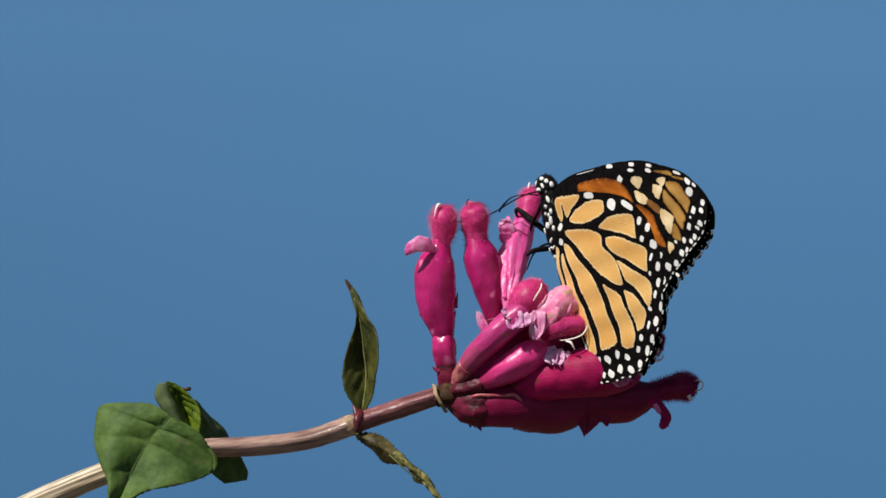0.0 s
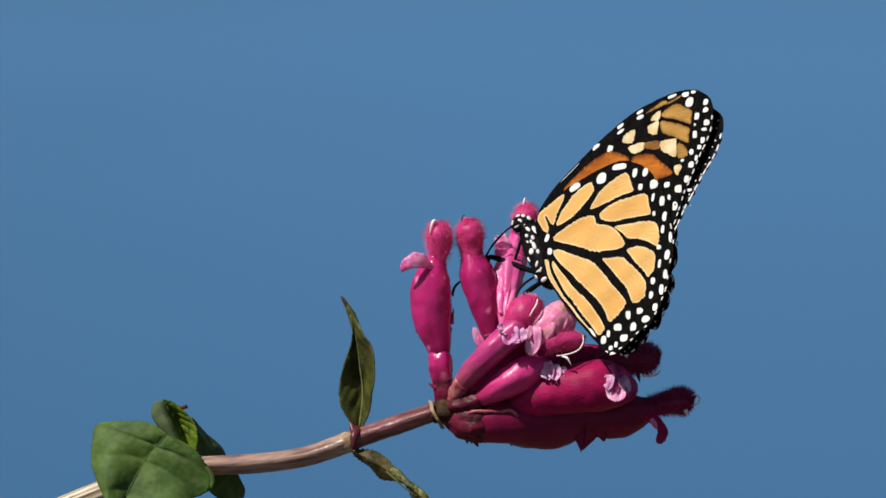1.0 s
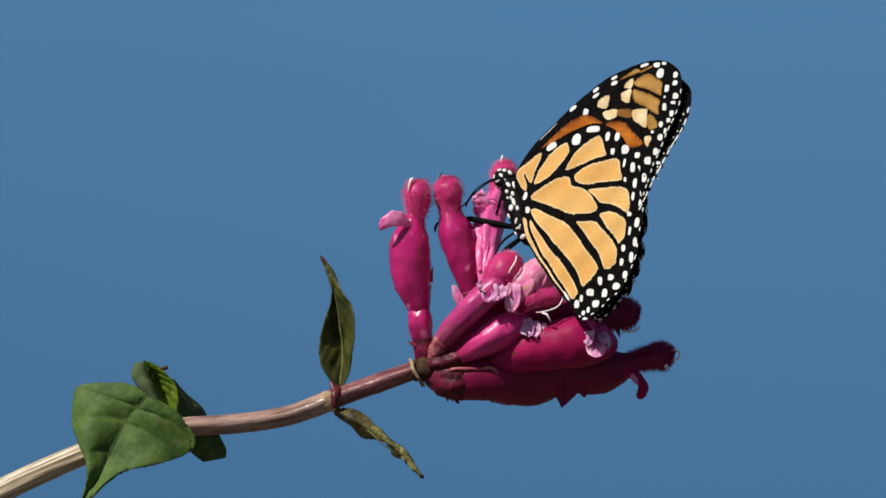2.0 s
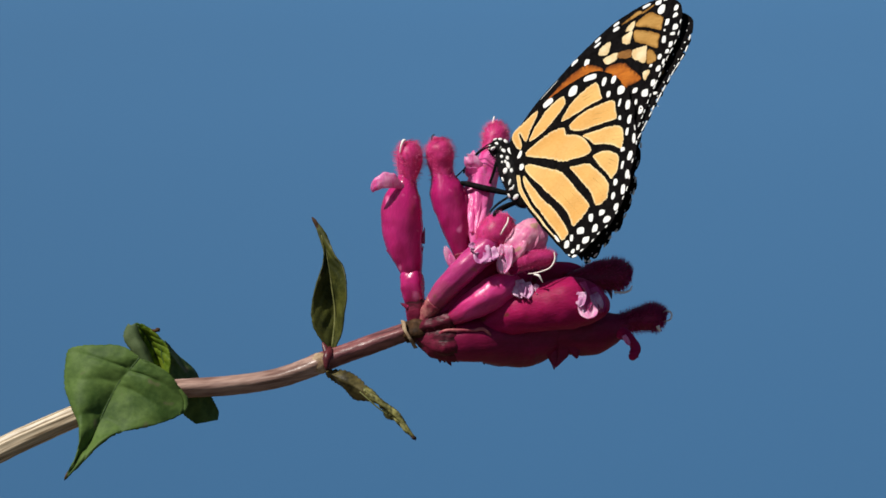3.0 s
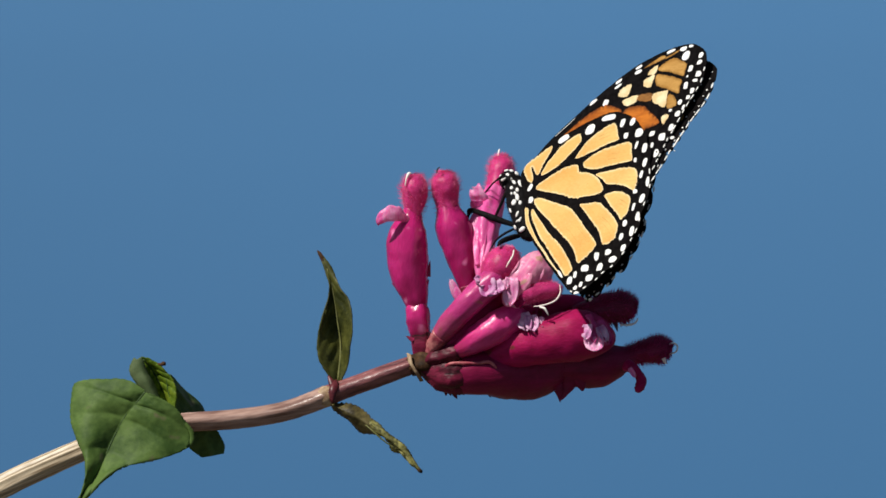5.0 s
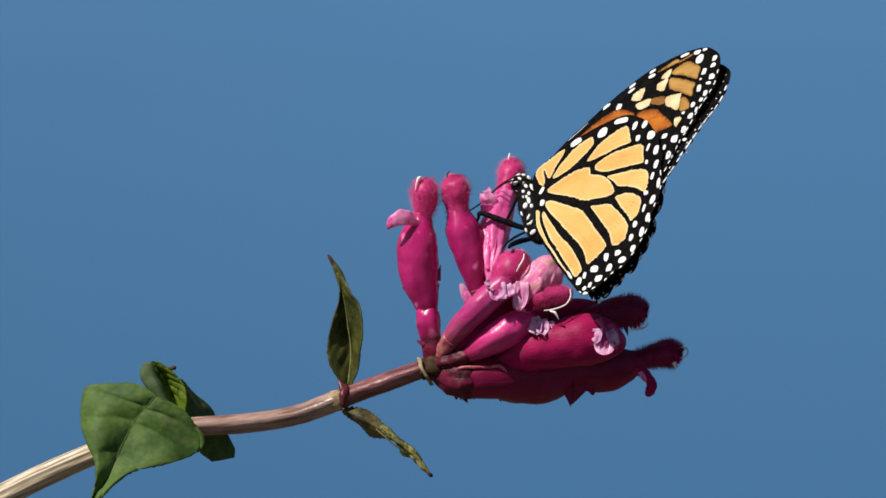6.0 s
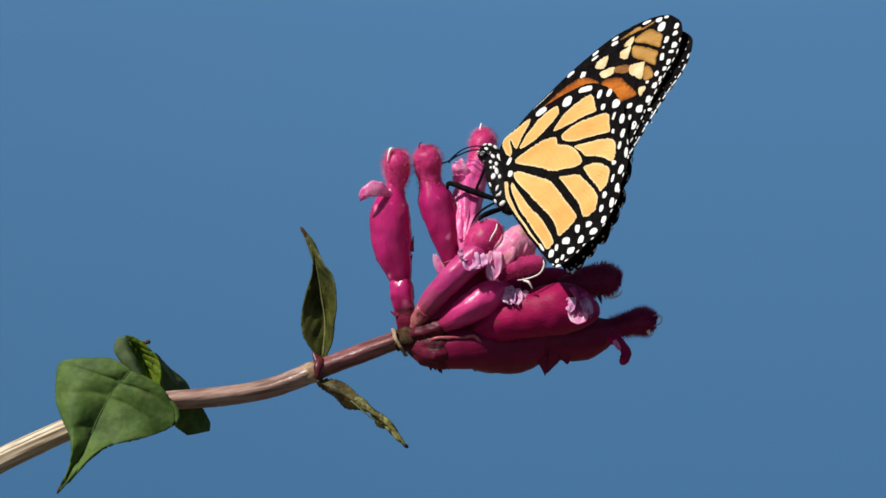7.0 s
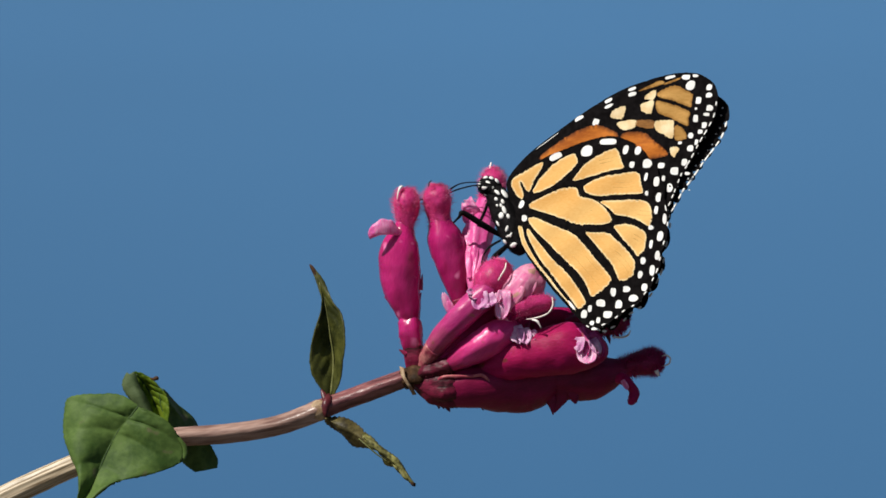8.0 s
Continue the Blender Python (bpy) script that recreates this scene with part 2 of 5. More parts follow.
def frames(path):
    """Tangent, side and up along a path, carried without twist."""
    t = np.gradient(path, axis=0)
    t /= np.maximum(np.linalg.norm(t, axis=1), 1e-9)[:, None]
    side = np.cross(t[0], (0.1, 0.2, 1.0))
    res = []
    for k in t:
        side = side - k * np.dot(side, k)
        side /= np.linalg.norm(side)
        res.append((k, side.copy(), np.cross(k, side)))
    return res


def tube(rows, n=24, seg=14, lump=0.0, lobes=0, lobe=0.0, flat=1.0, seed=0, wrinkle=0.0):
    """A closed round body along rows of x, y, z, radius."""
    bm = bmesh.new()
    foot = bm.verts.layers.float.new("rim")
    s = spline(rows, n)
    path, rad = s[:, :3], np.maximum(s[:, 3], 0.03)
    rings = []
    for (t, a, b), c, r in zip(frames(path), path, rad):
        ring = []
        for k in range(seg):
            th = 2 * math.pi * k / seg
            d = math.cos(th) * a + math.sin(th) * b * flat
            q = Vector(c) * 0.45 + Vector(d) * 1.3 + Vector((seed * 7.1, 0, 0))
            rr = r * (1 + lump * noise.noise(q) + lobe * math.cos(lobes * th))
            if wrinkle:
                # fine creases that run along the body
                s0 = Vector((math.cos(th) * 3.2, math.sin(th) * 3.2, len(rings) / n * 3.0 + seed * 5.3))
                rr *= 1 - wrinkle * (1 - min(1.0, abs(noise.noise(s0)) * 5.0)) + wrinkle * 0.7 * noise.noise(Vector(c + d * r) * 1.6)
            v = bm.verts.new(Vector(c + d * rr) * 0.001)
            # strongest at the body's foot, fading unevenly upwards
            v[foot] = min(1.0, max(0.0, 1 - len(rings) / n / (0.42 + 0.3 * noise.noise(q * 0.8))))
            ring.append(v)
        rings.append(ring)
    for u, v in zip(rings, rings[1:]):
        for k in range(seg):
            bm.faces.new((u[k], u[(k + 1) % seg], v[(k + 1) % seg], v[k]))
    bm.faces.new(rings[0][::-1])
    bm.faces.new(rings[-1])
    return bm


def hairs(rows, count, length, seed, width=0.055):
    """Fine tapering hairs standing off the body that tube() makes of the same rows."""
    rng = random.Random(seed)
    s = spline(rows, 60)
    fr = frames(s[:, :3])
    bm = bmesh.new()
    for _ in range(count):
        i = min(59, int(rng.random() ** 0.8 * 59))
        t, a, b = fr[i]
        th = rng.random() * 2 * math.pi
        d = math.cos(th) * a + math.sin(th) * b
        foot = s[i, :3] + d * max(s[i, 3] - 0.05, 0)
        way = d + t * (0.15 + 0.5 * rng.random()) + np.array([rng.uniform(-.3, .3) for _ in range(3)])
        way /= np.linalg.norm(way)
        l = length * rng.uniform(0.5, 1.25)
        e1 = np.cross(way, (0.3, 0.5, 0.8))
        e1 /= np.linalg.norm(e1)
        e2 = np.cross(way, e1)
        base = [bm.verts.new(Vector(foot + width * (math.cos(k * 2.094) * e1 + math.sin(k * 2.094) * e2)) * 0.001) for k in range(3)]
        tip = bm.verts.new(Vector(foot + way * l + np.array((0, -0.1 * l, 0))) * 0.001)
        for k in range(3):
            bm.faces.new((base[k], base[(k + 1) % 3], tip))
    return bm


def sheet(rows, thick=0.25, wave=0.0, seed=0):
    """A thin solid skin over a grid of points (rows of equal length)."""
    bm = bmesh.new()
    g = np.array(rows, float)
    nu, nv = g.shape[:2]
    du = np.gradient(g, axis=0)
    dv = np.gradient(g, axis=1)
    nrm = np.cross(du, dv)
    nrm /= np.maximum(np.linalg.norm(nrm, axis=2), 1e-9)[..., None]
    if wave:
        for i in range(nu):
            for j in range(nv):
                g[i, j] += nrm[i, j] * wave * noise.noise(Vector(g[i, j]) * 0.28 + Vector((seed * 3.3, 0, 0)))
    front = [[bm.verts.new(Vector(g[i, j] + nrm[i, j] * thick / 2) * 0.001) for j in range(nv)] for i in range(nu)]
    back = [[bm.verts.new(Vector(g[i, j] - nrm[i, j] * thick / 2) * 0.001) for j in range(nv)] for i in range(nu)]
    for i in range(nu - 1):
        for j in range(nv - 1):
            bm.faces.new((front[i][j], front[i + 1][j], front[i + 1][j + 1], front[i][j + 1]))
            bm.faces.new((back[i][j], back[i][j + 1], back[i + 1][j + 1], back[i + 1][j]))
    rimf = [front[i][0] for i in range(nu)] + [front[-1][j] for j in range(1, nv)] + [front[i][-1] for i in range(nu - 2, -1, -1)] + [front[0][j] for j in range(nv - 2, 0, -1)]
    rimb = [back[i][0] for i in range(nu)] + [back[-1][j] for j in range(1, nv)] + [back[i][-1] for i in range(nu - 2, -1, -1)] + [back[0][j] for j in range(nv - 2, 0, -1)]
    for k in range(len(rimf)):
        q = (k + 1) % len(rimf)
        bm.faces.new((rimf[k], rimb[k], rimb[q], rimf[q]))
    return bm


def blade(mid, left, right, n=26, m=7, bulge=1.2, wave=0.8, seed=0, thick=0.25, toothed=0.0, furrow=0.16, left_bulge=None, veins=()):
    """A leaf blade between its two edges and its midrib; both halves bulge between the side veins, which press creases into it."""
    a, b, c = spline(left, n), spline(mid, n), spline(right, n)
    rows = []
    for i in range(n):
        row = []
        u = i / (n - 1)
        for k in range(-m, m + 1):
            f = abs(k) / m
            edge = a[i] if k < 0 else c[i]
            p = b[i] * (1 - f) + edge * f
            if toothed and abs(k) == m and 0 < i < n - 1:
                tooth = 0.5 + 0.5 * math.sin(i * 1.9 + seed) + 0.6 * noise.noise(Vector((i * 0.7, seed, k)))
                p = p + (edge - b[i]) / max(np.linalg.norm(edge - b[i]), 0.5) * toothed * tooth
            fade = math.sin(math.pi * min(1, (i + 0.5) / n))
            lift = (left_bulge if left_bulge is not None and k < 0 else bulge) * math.sin(math.pi * f) * fade
            if veins:
                for j, v in enumerate(veins):
                    # a side vein bends towards the tip as it nears the edge
                    d = u - v - 0.10 * f - 0.10 * f * f + 0.012 * noise.noise(Vector((f * 3.0, seed + j * 2.3, k > 0)))
                    lift -= furrow * math.exp(-(d / 0.016) ** 2) * min(1, 6 * f) * (1 - 0.75 * f)
                    lift -= furrow * 0.9 * math.exp(-(d / 0.05) ** 2) * min(1, 4 * f) * (1 - 0.6 * f)
                lift += 0.22 * furrow * noise.noise(Vector((u * 21, f * 7 * (1 if k > 0 else -1), seed)))
            else:
                lift += furrow * abs(math.sin((u * 3.5 - f * 0.9) * math.pi)) * math.sin(math.pi * min(1, f * 1.1)) * fade
            row.append(p + np.array((0, 0, lift)))
        rows.append(row)
    return sheet(rows, thick, wave, seed)


def petal(foot, way, side, length, width, curl=0.6, ruffle=0.0, seed=0, thick=0.10, n=13, m=11):
    """A rounded petal lobe that starts at foot, runs along way and curls back."""
    foot, way, side = (np.array(v, float) for v in (foot, way, side))
    way /= np.linalg.norm(way)
    side = side - way * np.dot(side, way)
    side /= np.linalg.norm(side)
    up = np.cross(side, way)
    rows = []
    for i in range(n):
        u = i / (n - 1)
        w = width * (0.35 + 0.65 * math.sin(math.pi * min(0.98, 0.18 + 0.8 * u)) ** 0.7) * (1 if u < 0.8 else math.sqrt(max(0.02, 1 - ((u - 0.8) / 0.2) ** 2 * 0.8)))
        a = curl * u * 1.6
        c = foot + way * length * (math.sin(a) / max(a, 1e-3) * u if curl else u) - up * length * (1 - math.cos(a)) * 0.6 * u
        row = []
        for j in range(m):
            v = j / (m - 1) * 2 - 1
            z = 0.10 * width * (1 - v * v) + ruffle * (math.sin(v * 4.2 + seed * 1.7 + u * 4) * u + 1.2 * noise.noise(Vector((u * 3.1, v * 2.3, seed * 1.7))))
            reach = 0.14 * length * u * noise.noise(Vector((v * 2.6, seed * 2.9, 0.5)))
            row.append(c + side * w * v / 2 + up * z + way * reach)
        rows.append(row)
    return sheet(rows, thick)


# ---- setting ----
def slab(name, x0, x1, y0, y1, z0, z1, mat, label, category):
    bm = bmesh.new()
    bmesh.ops.create_cube(bm, size=1)
    for v in bm.verts:
        v.co = Vector((x0 if v.co.x < 0 else x1, y0 if v.co.y < 0 else y1, z0 if v.co.z < 0 else z1))
    me = bpy.data.meshes.new(name)
    bm.to_mesh(me)
    bm.free()
    me.materials.append(mat)
    return tagged(new(name, me), label, category, kind="structure")


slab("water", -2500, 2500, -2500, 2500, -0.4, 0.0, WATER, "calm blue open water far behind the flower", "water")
slab("ground", -6, 6, -5, 2.0, 0.004, 0.12, EARTH, "bare earth bank that the plant grows from", "ground")

# ---- the plant ----
plant = tagged(new("flowering_plant"), "arching sage stem with magenta tubular flowers and green leaves", "plant")
plant.matrix_world = PLANT


def stem():
    woody = [(-150.0, -1150.0, -25.0, 3.2), (-160.0, -850.0, -22.0, 3.0), (-170.0, -550.0, -16.0, 2.9), (-176.0, -300.0, -9.0, 2.8), (-172.0, -170.0, -5.0, 2.7),
             (-161.33, -98.56, -3, 2.59), (-139.62, -66.05, -2.5, 2.48), (-117.92, -46.54, -2, 2.38), (-100.57, -35.16, -1.5, 2.27), (-87.56, -27.9, -1, 2.21), (-78.84, -23.44, 0, 2.21), (-72.36, -20.41, 0, 2.16), (-63.72, -16.74, 0, 2.05), (-54, -13.61, 0, 1.84), (-50.54, -12.85, 0, 1.73)]
    part("woody_internode", tube(woody, 150, 44, 0.03, 9, 0.06), WOODY, plant, "pale tan ridged older stem")
    part("internode", tube([(-51.3, -12.74, 0, 1.73), (-44.28, -11.99, 0, 1.73), (-35.64, -11.45, 0, 1.78), (-27, -10.15, 0, 1.78), (-21.6, -8.42, 0, 1.84), (-18.36, -7.13, 0, 1.94)], 70, 40, 0.03, 4, 0.085, wrinkle=0.03), TAN_STEM, plant, "glossy tan and mauve stem")
    part("internode", tube([(-18.79, -7.24, 0, 1.84), (-14.04, -5.51, 0, 1.73), (-8.64, -3.56, 0, 1.73), (-3.24, -1.62, 0, 1.67), (-0.43, -0.65, 0, 1.51)], 60, 40, 0.03, 4, 0.085, wrinkle=0.03), STEM, plant, "glossy purple-brown stem")
    part("node", tube([(-19.87, -7.78, 0, 1.62), (-18.9, -7.45, 0, 2), (-18.25, -7.13, 0, 2.05), (-17.6, -6.8, 0, 1.84), (-17.06, -6.59, 0, 1.62)], 16, 20, 0.12), NODE, plant, "pale swollen stem node")
    part("collar", tube([(-2.59, -1.84, 0, 1.51), (-1.73, -1.4, 0, 1.84), (-0.65, -0.96, 0.5, 2.27), (0.65, -0.74, 1, 2.38), (1.95, -0.84, 1.5, 1.94), (3.03, -1.05, 2, 0.86)], 26, 20, 0.25, 5, 0.10, seed=2), BASE, plant, "olive-brown swollen base of the flower head")
    part("bract", sheet([[(-2.9, 1.1, 2), (-2.14, 0.9, 2.5)], [(-2.57, -0.61, 3), (-1.81, -0.82, 3.4)], [(-1.49, -2.33, 3), (-0.85, -2.43, 3.4)], [(-0.42, -4.29, 2), (0.23, -4.18, 2.2)]], 0.25), NODE, plant, "dry tan bract")


def leaves():
    broad = ([(-52.6, -6.14, 6.6), (-54.65, -8.51, 6.4), (-56.59, -10.88, 6.4), (-59.03, -15.48, 7), (-61.41, -21.12, 8.6), (-64.2, -25.13, 10.4), (-66.46, -28.82, 12)],
             [(-52.93, -5.61, 6.6), (-56.09, -3.91, 5.6), (-62.09, -3.72, 4), (-66.16, -4.6, 2.6), (-66.86, -8.14, 3.6), (-66.85, -12.19, 5.4), (-65.24, -15.8, 7.2), (-63.86, -18.97, 8.8), (-64.29, -24.27, 10.6), (-66.56, -28.82, 12)],
             [(-51.71, -6.45, 7.4), (-49.34, -7.41, 7.6), (-46.87, -9.13, 7.6), (-45.17, -11.5, 7.2), (-43.99, -14.73, 7), (-45.24, -17.06, 8), (-50.85, -19.05, 9.6), (-56.17, -20.1, 10.4), (-59.67, -22.33, 11), (-63.07, -25.74, 11.4), (-66.35, -28.93, 12)])
    leaf = part("leaf", blade(*broad, 110, 26, 1.5, 0.35, 1, 0.22, 0.16, furrow=0.32, left_bulge=2.4, veins=(0.16, 0.34, 0.54, 0.75)), LEAF, plant, "broad green leaf folded along its midrib")
    part("midrib", tube([(-52.6, -6.04, 6.7, 0.19), (-54.65, -8.51, 6.45, 0.16), (-56.59, -10.87, 6.45, 0.15), (-59.02, -15.48, 7.05, 0.14), (-61.4, -21.12, 8.65, 0.12), (-64.19, -25.13, 10.45, 0.1), (-66.25, -28.61, 11.9, 0.05)], 40, 6), DARK_RIB, leaf)
    part("petiole", tube([(-45.06, -12.48, 2, 0.43), (-44.33, -13.73, 4, 0.54), (-43.82, -14.75, 6, 0.54), (-44.21, -15.8, 7, 0.32)], 16, 12, 0.4, seed=9, wrinkle=0.1), WITHER, leaf, "short crinkled leaf stalk")
    part("tip", tube([(-65.64, -27.24, 11.3, 0.16), (-66.14, -28.18, 11.9, 0.24), (-66.55, -29.13, 12.2, 0.06)], 10, 8, 0.2), BASE, leaf, "dried brown leaf tip")
    # the lobe that rolls over at the leaf's base
    part("margin", tube([(-46.13, -10.64, 7.2, 0.11), (-44.75, -12.26, 7, 0.37), (-43.78, -14.09, 6.9, 0.49), (-43.99, -15.8, 7.2, 0.43), (-45.03, -16.85, 8, 0.11)], 26, 12, 0.4, seed=4, flat=0.6, wrinkle=0.1), LEAF, leaf, "rolled crinkled leaf margin")
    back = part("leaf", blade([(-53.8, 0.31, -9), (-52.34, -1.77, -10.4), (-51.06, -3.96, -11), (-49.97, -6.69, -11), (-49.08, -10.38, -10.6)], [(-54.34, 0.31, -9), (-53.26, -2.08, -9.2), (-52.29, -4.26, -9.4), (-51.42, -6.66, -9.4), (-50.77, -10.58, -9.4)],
        [(-52.82, 0.2, -9), (-50.51, -0.99, -8.6), (-48.85, -2.83, -8), (-47.74, -4.88, -7.4), (-47.4, -7.26, -7), (-47.51, -10.52, -7)], 60, 12, 0.3, 0.7, 5, 0.22, 0.14, furrow=0.4, veins=(0.2, 0.36, 0.52, 0.68)), LIT_LEAF, plant, "curled green leaf behind the stem")
    part("fold", blade([(-54.84, -0.11, -8.2), (-54.38, -1.73, -7.6), (-53.38, -3.57, -7.2), (-52.19, -6.07, -7.2), (-51.21, -8.14, -7.2)], [(-55.41, 0.21, -8.6), (-56.27, -1.64, -8.4), (-55.82, -3.59, -8.2), (-54.18, -5.76, -8), (-52.22, -8.37, -8)],
        [(-54.2, 0.32, -8.4), (-53.33, -1.75, -8.4), (-52.47, -3.6, -8.6), (-51.5, -5.56, -8.8), (-50.63, -7.95, -8.8)], 30, 6, 0.2, 0.5, 3, 0.2, 0.1), UNDERLEAF, back, "grey-green underside of the folded leaf")
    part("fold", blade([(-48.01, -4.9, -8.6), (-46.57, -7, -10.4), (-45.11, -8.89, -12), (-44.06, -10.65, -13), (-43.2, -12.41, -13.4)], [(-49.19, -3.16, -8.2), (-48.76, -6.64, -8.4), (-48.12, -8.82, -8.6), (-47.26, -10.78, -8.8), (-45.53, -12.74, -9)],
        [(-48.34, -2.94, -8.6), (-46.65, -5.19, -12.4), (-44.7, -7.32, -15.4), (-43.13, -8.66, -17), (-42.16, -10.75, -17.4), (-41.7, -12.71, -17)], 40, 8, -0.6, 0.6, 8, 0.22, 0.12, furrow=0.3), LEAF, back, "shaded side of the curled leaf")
    part("fold", blade([(-42.63, -12.14, -1.9), (-41.78, -14.31, -2.2), (-41.04, -16.49, -2.8), (-40.41, -18.56, -3.2)], [(-44.36, -12.58, -1.9), (-44.81, -14.96, -2.2), (-44.61, -16.92, -2.7), (-42.25, -18.89, -3.2)],
        [(-40.06, -12.16, -2.6), (-39.02, -14.35, -3.8), (-38.09, -16.55, -5), (-38.19, -18.17, -4.6)], 40, 8, -0.1, 0.3, 12, 0.22, 0.14, furrow=0.08), LEAF, back, "end of the curled leaf under the stem")
    part("midrib", tube([(-53.68, -0.12, -8.8, 0.14), (-52.32, -1.88, -10.1, 0.15), (-51.05, -4.07, -10.8, 0.14), (-49.96, -6.68, -10.8, 0.12)], 16, 6), DARK_RIB, back)
    part("tip", tube([(-50.94, -0.88, -8.4, 0.11), (-50.28, -1.09, -8.2, 0.35), (-49.73, -0.87, -8.2, 0.43), (-49.52, -1.31, -8.2, 0.11)], 12, 8, 0.3), BASE, back, "dried black leaf tooth")
    young = part("leaf", blade(
        [(-19.76, 20.32, -5.1), (-18.23, 17.28, -4.1), (-17.13, 13.17, -3.7), (-16.25, 7.54, -2.9), (-15.59, 2.13, -2.2), (-16.11, -4.55, -1)],
        [(-19.98, 20.32, -5.1), (-18.77, 17.28, -4.1), (-17.76, 13.17, -2.7), (-19.23, 8.1, -0.1), (-19.97, 3.25, 0.5), (-19.43, -0.53, 0.7), (-16.85, -4.54, 0)],
        [(-19.44, 20.43, -5.1), (-17.25, 17.28, -4.1), (-15.7, 13.82, -2), (-13.82, 10.8, 0), (-13.37, 6.49, 1.4), (-13.8, 1.09, 1.2), (-15.44, -4.54, 0)], 60, 10, 0.2, 0.35, 3, 0.22, 0.08, furrow=0.3, veins=(0.3, 0.42, 0.54, 0.66, 0.78)), YOUNG, plant, "narrow upright olive-green leaf with a curved tip")
    part("midrib", tube([(-18.22, 17.28, -3.9, 0.10), (-17.13, 13.17, -3.4, 0.14), (-16.25, 7.54, -2.5, 0.16), (-15.58, 2.14, -1.7, 0.18), (-16.1, -4.54, -0.5, 0.28)], 24, 6), RIB, young)
    part("tip", tube([(-20.09, 20.76, -5.2, 0.11), (-19.65, 20.21, -5.1, 0.35), (-19.11, 19.13, -4.8, 0.39), (-18.56, 17.93, -4.4, 0.32), (-18.23, 17.18, -4.2, 0.11)], 16, 10, 0.2, flat=0.6), BASE, young, "dried dark leaf tip")
    part("petiole", tube([(-16.41, -4.1, 0.6, 0.32), (-16.72, -5.16, 1.4, 0.81), (-17.03, -6.23, 2.2, 0.76), (-17.13, -7.52, 2.4, 0.54), (-17.03, -8.38, 2.2, 0.32)], 16, 12, 0.2), PETIOLE, young)
    part("petiole", tube([(-17.92, -3.24, 0.4, 0.22), (-17.37, -4.31, 0.9, 0.59), (-16.93, -5.38, 1.5, 0.54), (-16.82, -6.02, 1.8, 0.22)], 16, 12, 0.2, flat=0.6), PETIOLE, young)
    dry = part("leaf", blade([(-17.25, -8.71, 1.8), (-14.86, -9.88, 2.8), (-12.69, -10.94, 3.4), (-10.75, -12.12, 3.8), (-8.81, -14.16, 4)], [(-17.05, -8.3, 1), (-14.45, -8.73, 1.2), (-12.07, -9.69, 1.6), (-10.23, -11.07, 2.6), (-8.71, -13.85, 3.6)],
        [(-17.38, -9.28, 0.6), (-15.4, -10.95, 0), (-13.84, -11.95, 0), (-11.7, -13.6, 0.4), (-9.04, -14.5, 2.4)], 40, 8, 0.1, 0.7, 9, 0.2, 0.4, furrow=0.25), DRY_LEAF, plant, "small withered yellow-green leaf hanging from the node")
    part("curl", blade([(-10.97, -11.8, 3.8), (-8.37, -13.6, 4.8), (-5.79, -15.75, 5), (-3.63, -17.77, 5.6), (-1.91, -19.7, 5.9), (-0.08, -21.42, 6)], [(-10.76, -11.17, 3), (-7.85, -12.89, 3), (-5.26, -15.15, 3.2), (-3.32, -16.63, 4), (-1.91, -18.87, 5), (-0.19, -21.09, 6)],
        [(-10.33, -12.79, 2.8), (-7.53, -15.15, 3.2), (-5.37, -17.08, 3.6), (-3.53, -18.78, 4.4), (-1.91, -20.47, 5.2), (-0.3, -21.74, 6)], 70, 6, 0.3, 1.6, 14, 0.2, 0.3, furrow=0.8), WITHER, dry, "twisted dry yellow-green end of the leaf")
    part("curl", tube([(-9.67, -12.21, 4.4, 0.27), (-7.07, -14.34, 5.2, 0.43), (-4.49, -16.27, 5.6, 0.49), (-2.98, -17.77, 5.8, 0.38), (-1.26, -20.12, 6.2, 0.27), (-0.19, -21.41, 6.2, 0.22)], 50, 12, 0.6, 2, 0.3, seed=3, wrinkle=0.2), WITHER, dry, "rolled margin")
    part("midrib", tube([(-10.74, -12.53, 4.4, 0.13), (-9.01, -14.02, 5.4, 0.15), (-7.28, -15.51, 5.8, 0.14), (-5.35, -16.91, 5.8, 0.09)], 20, 6), RIB, dry)
    part("tip", tube([(-0.94, -20.87, 6.2, 0.22), (-0.4, -21.3, 6.2, 0.39), (0.03, -21.52, 6.2, 0.13)], 10, 8, 0.3), BASE, dry, "black dried tip")


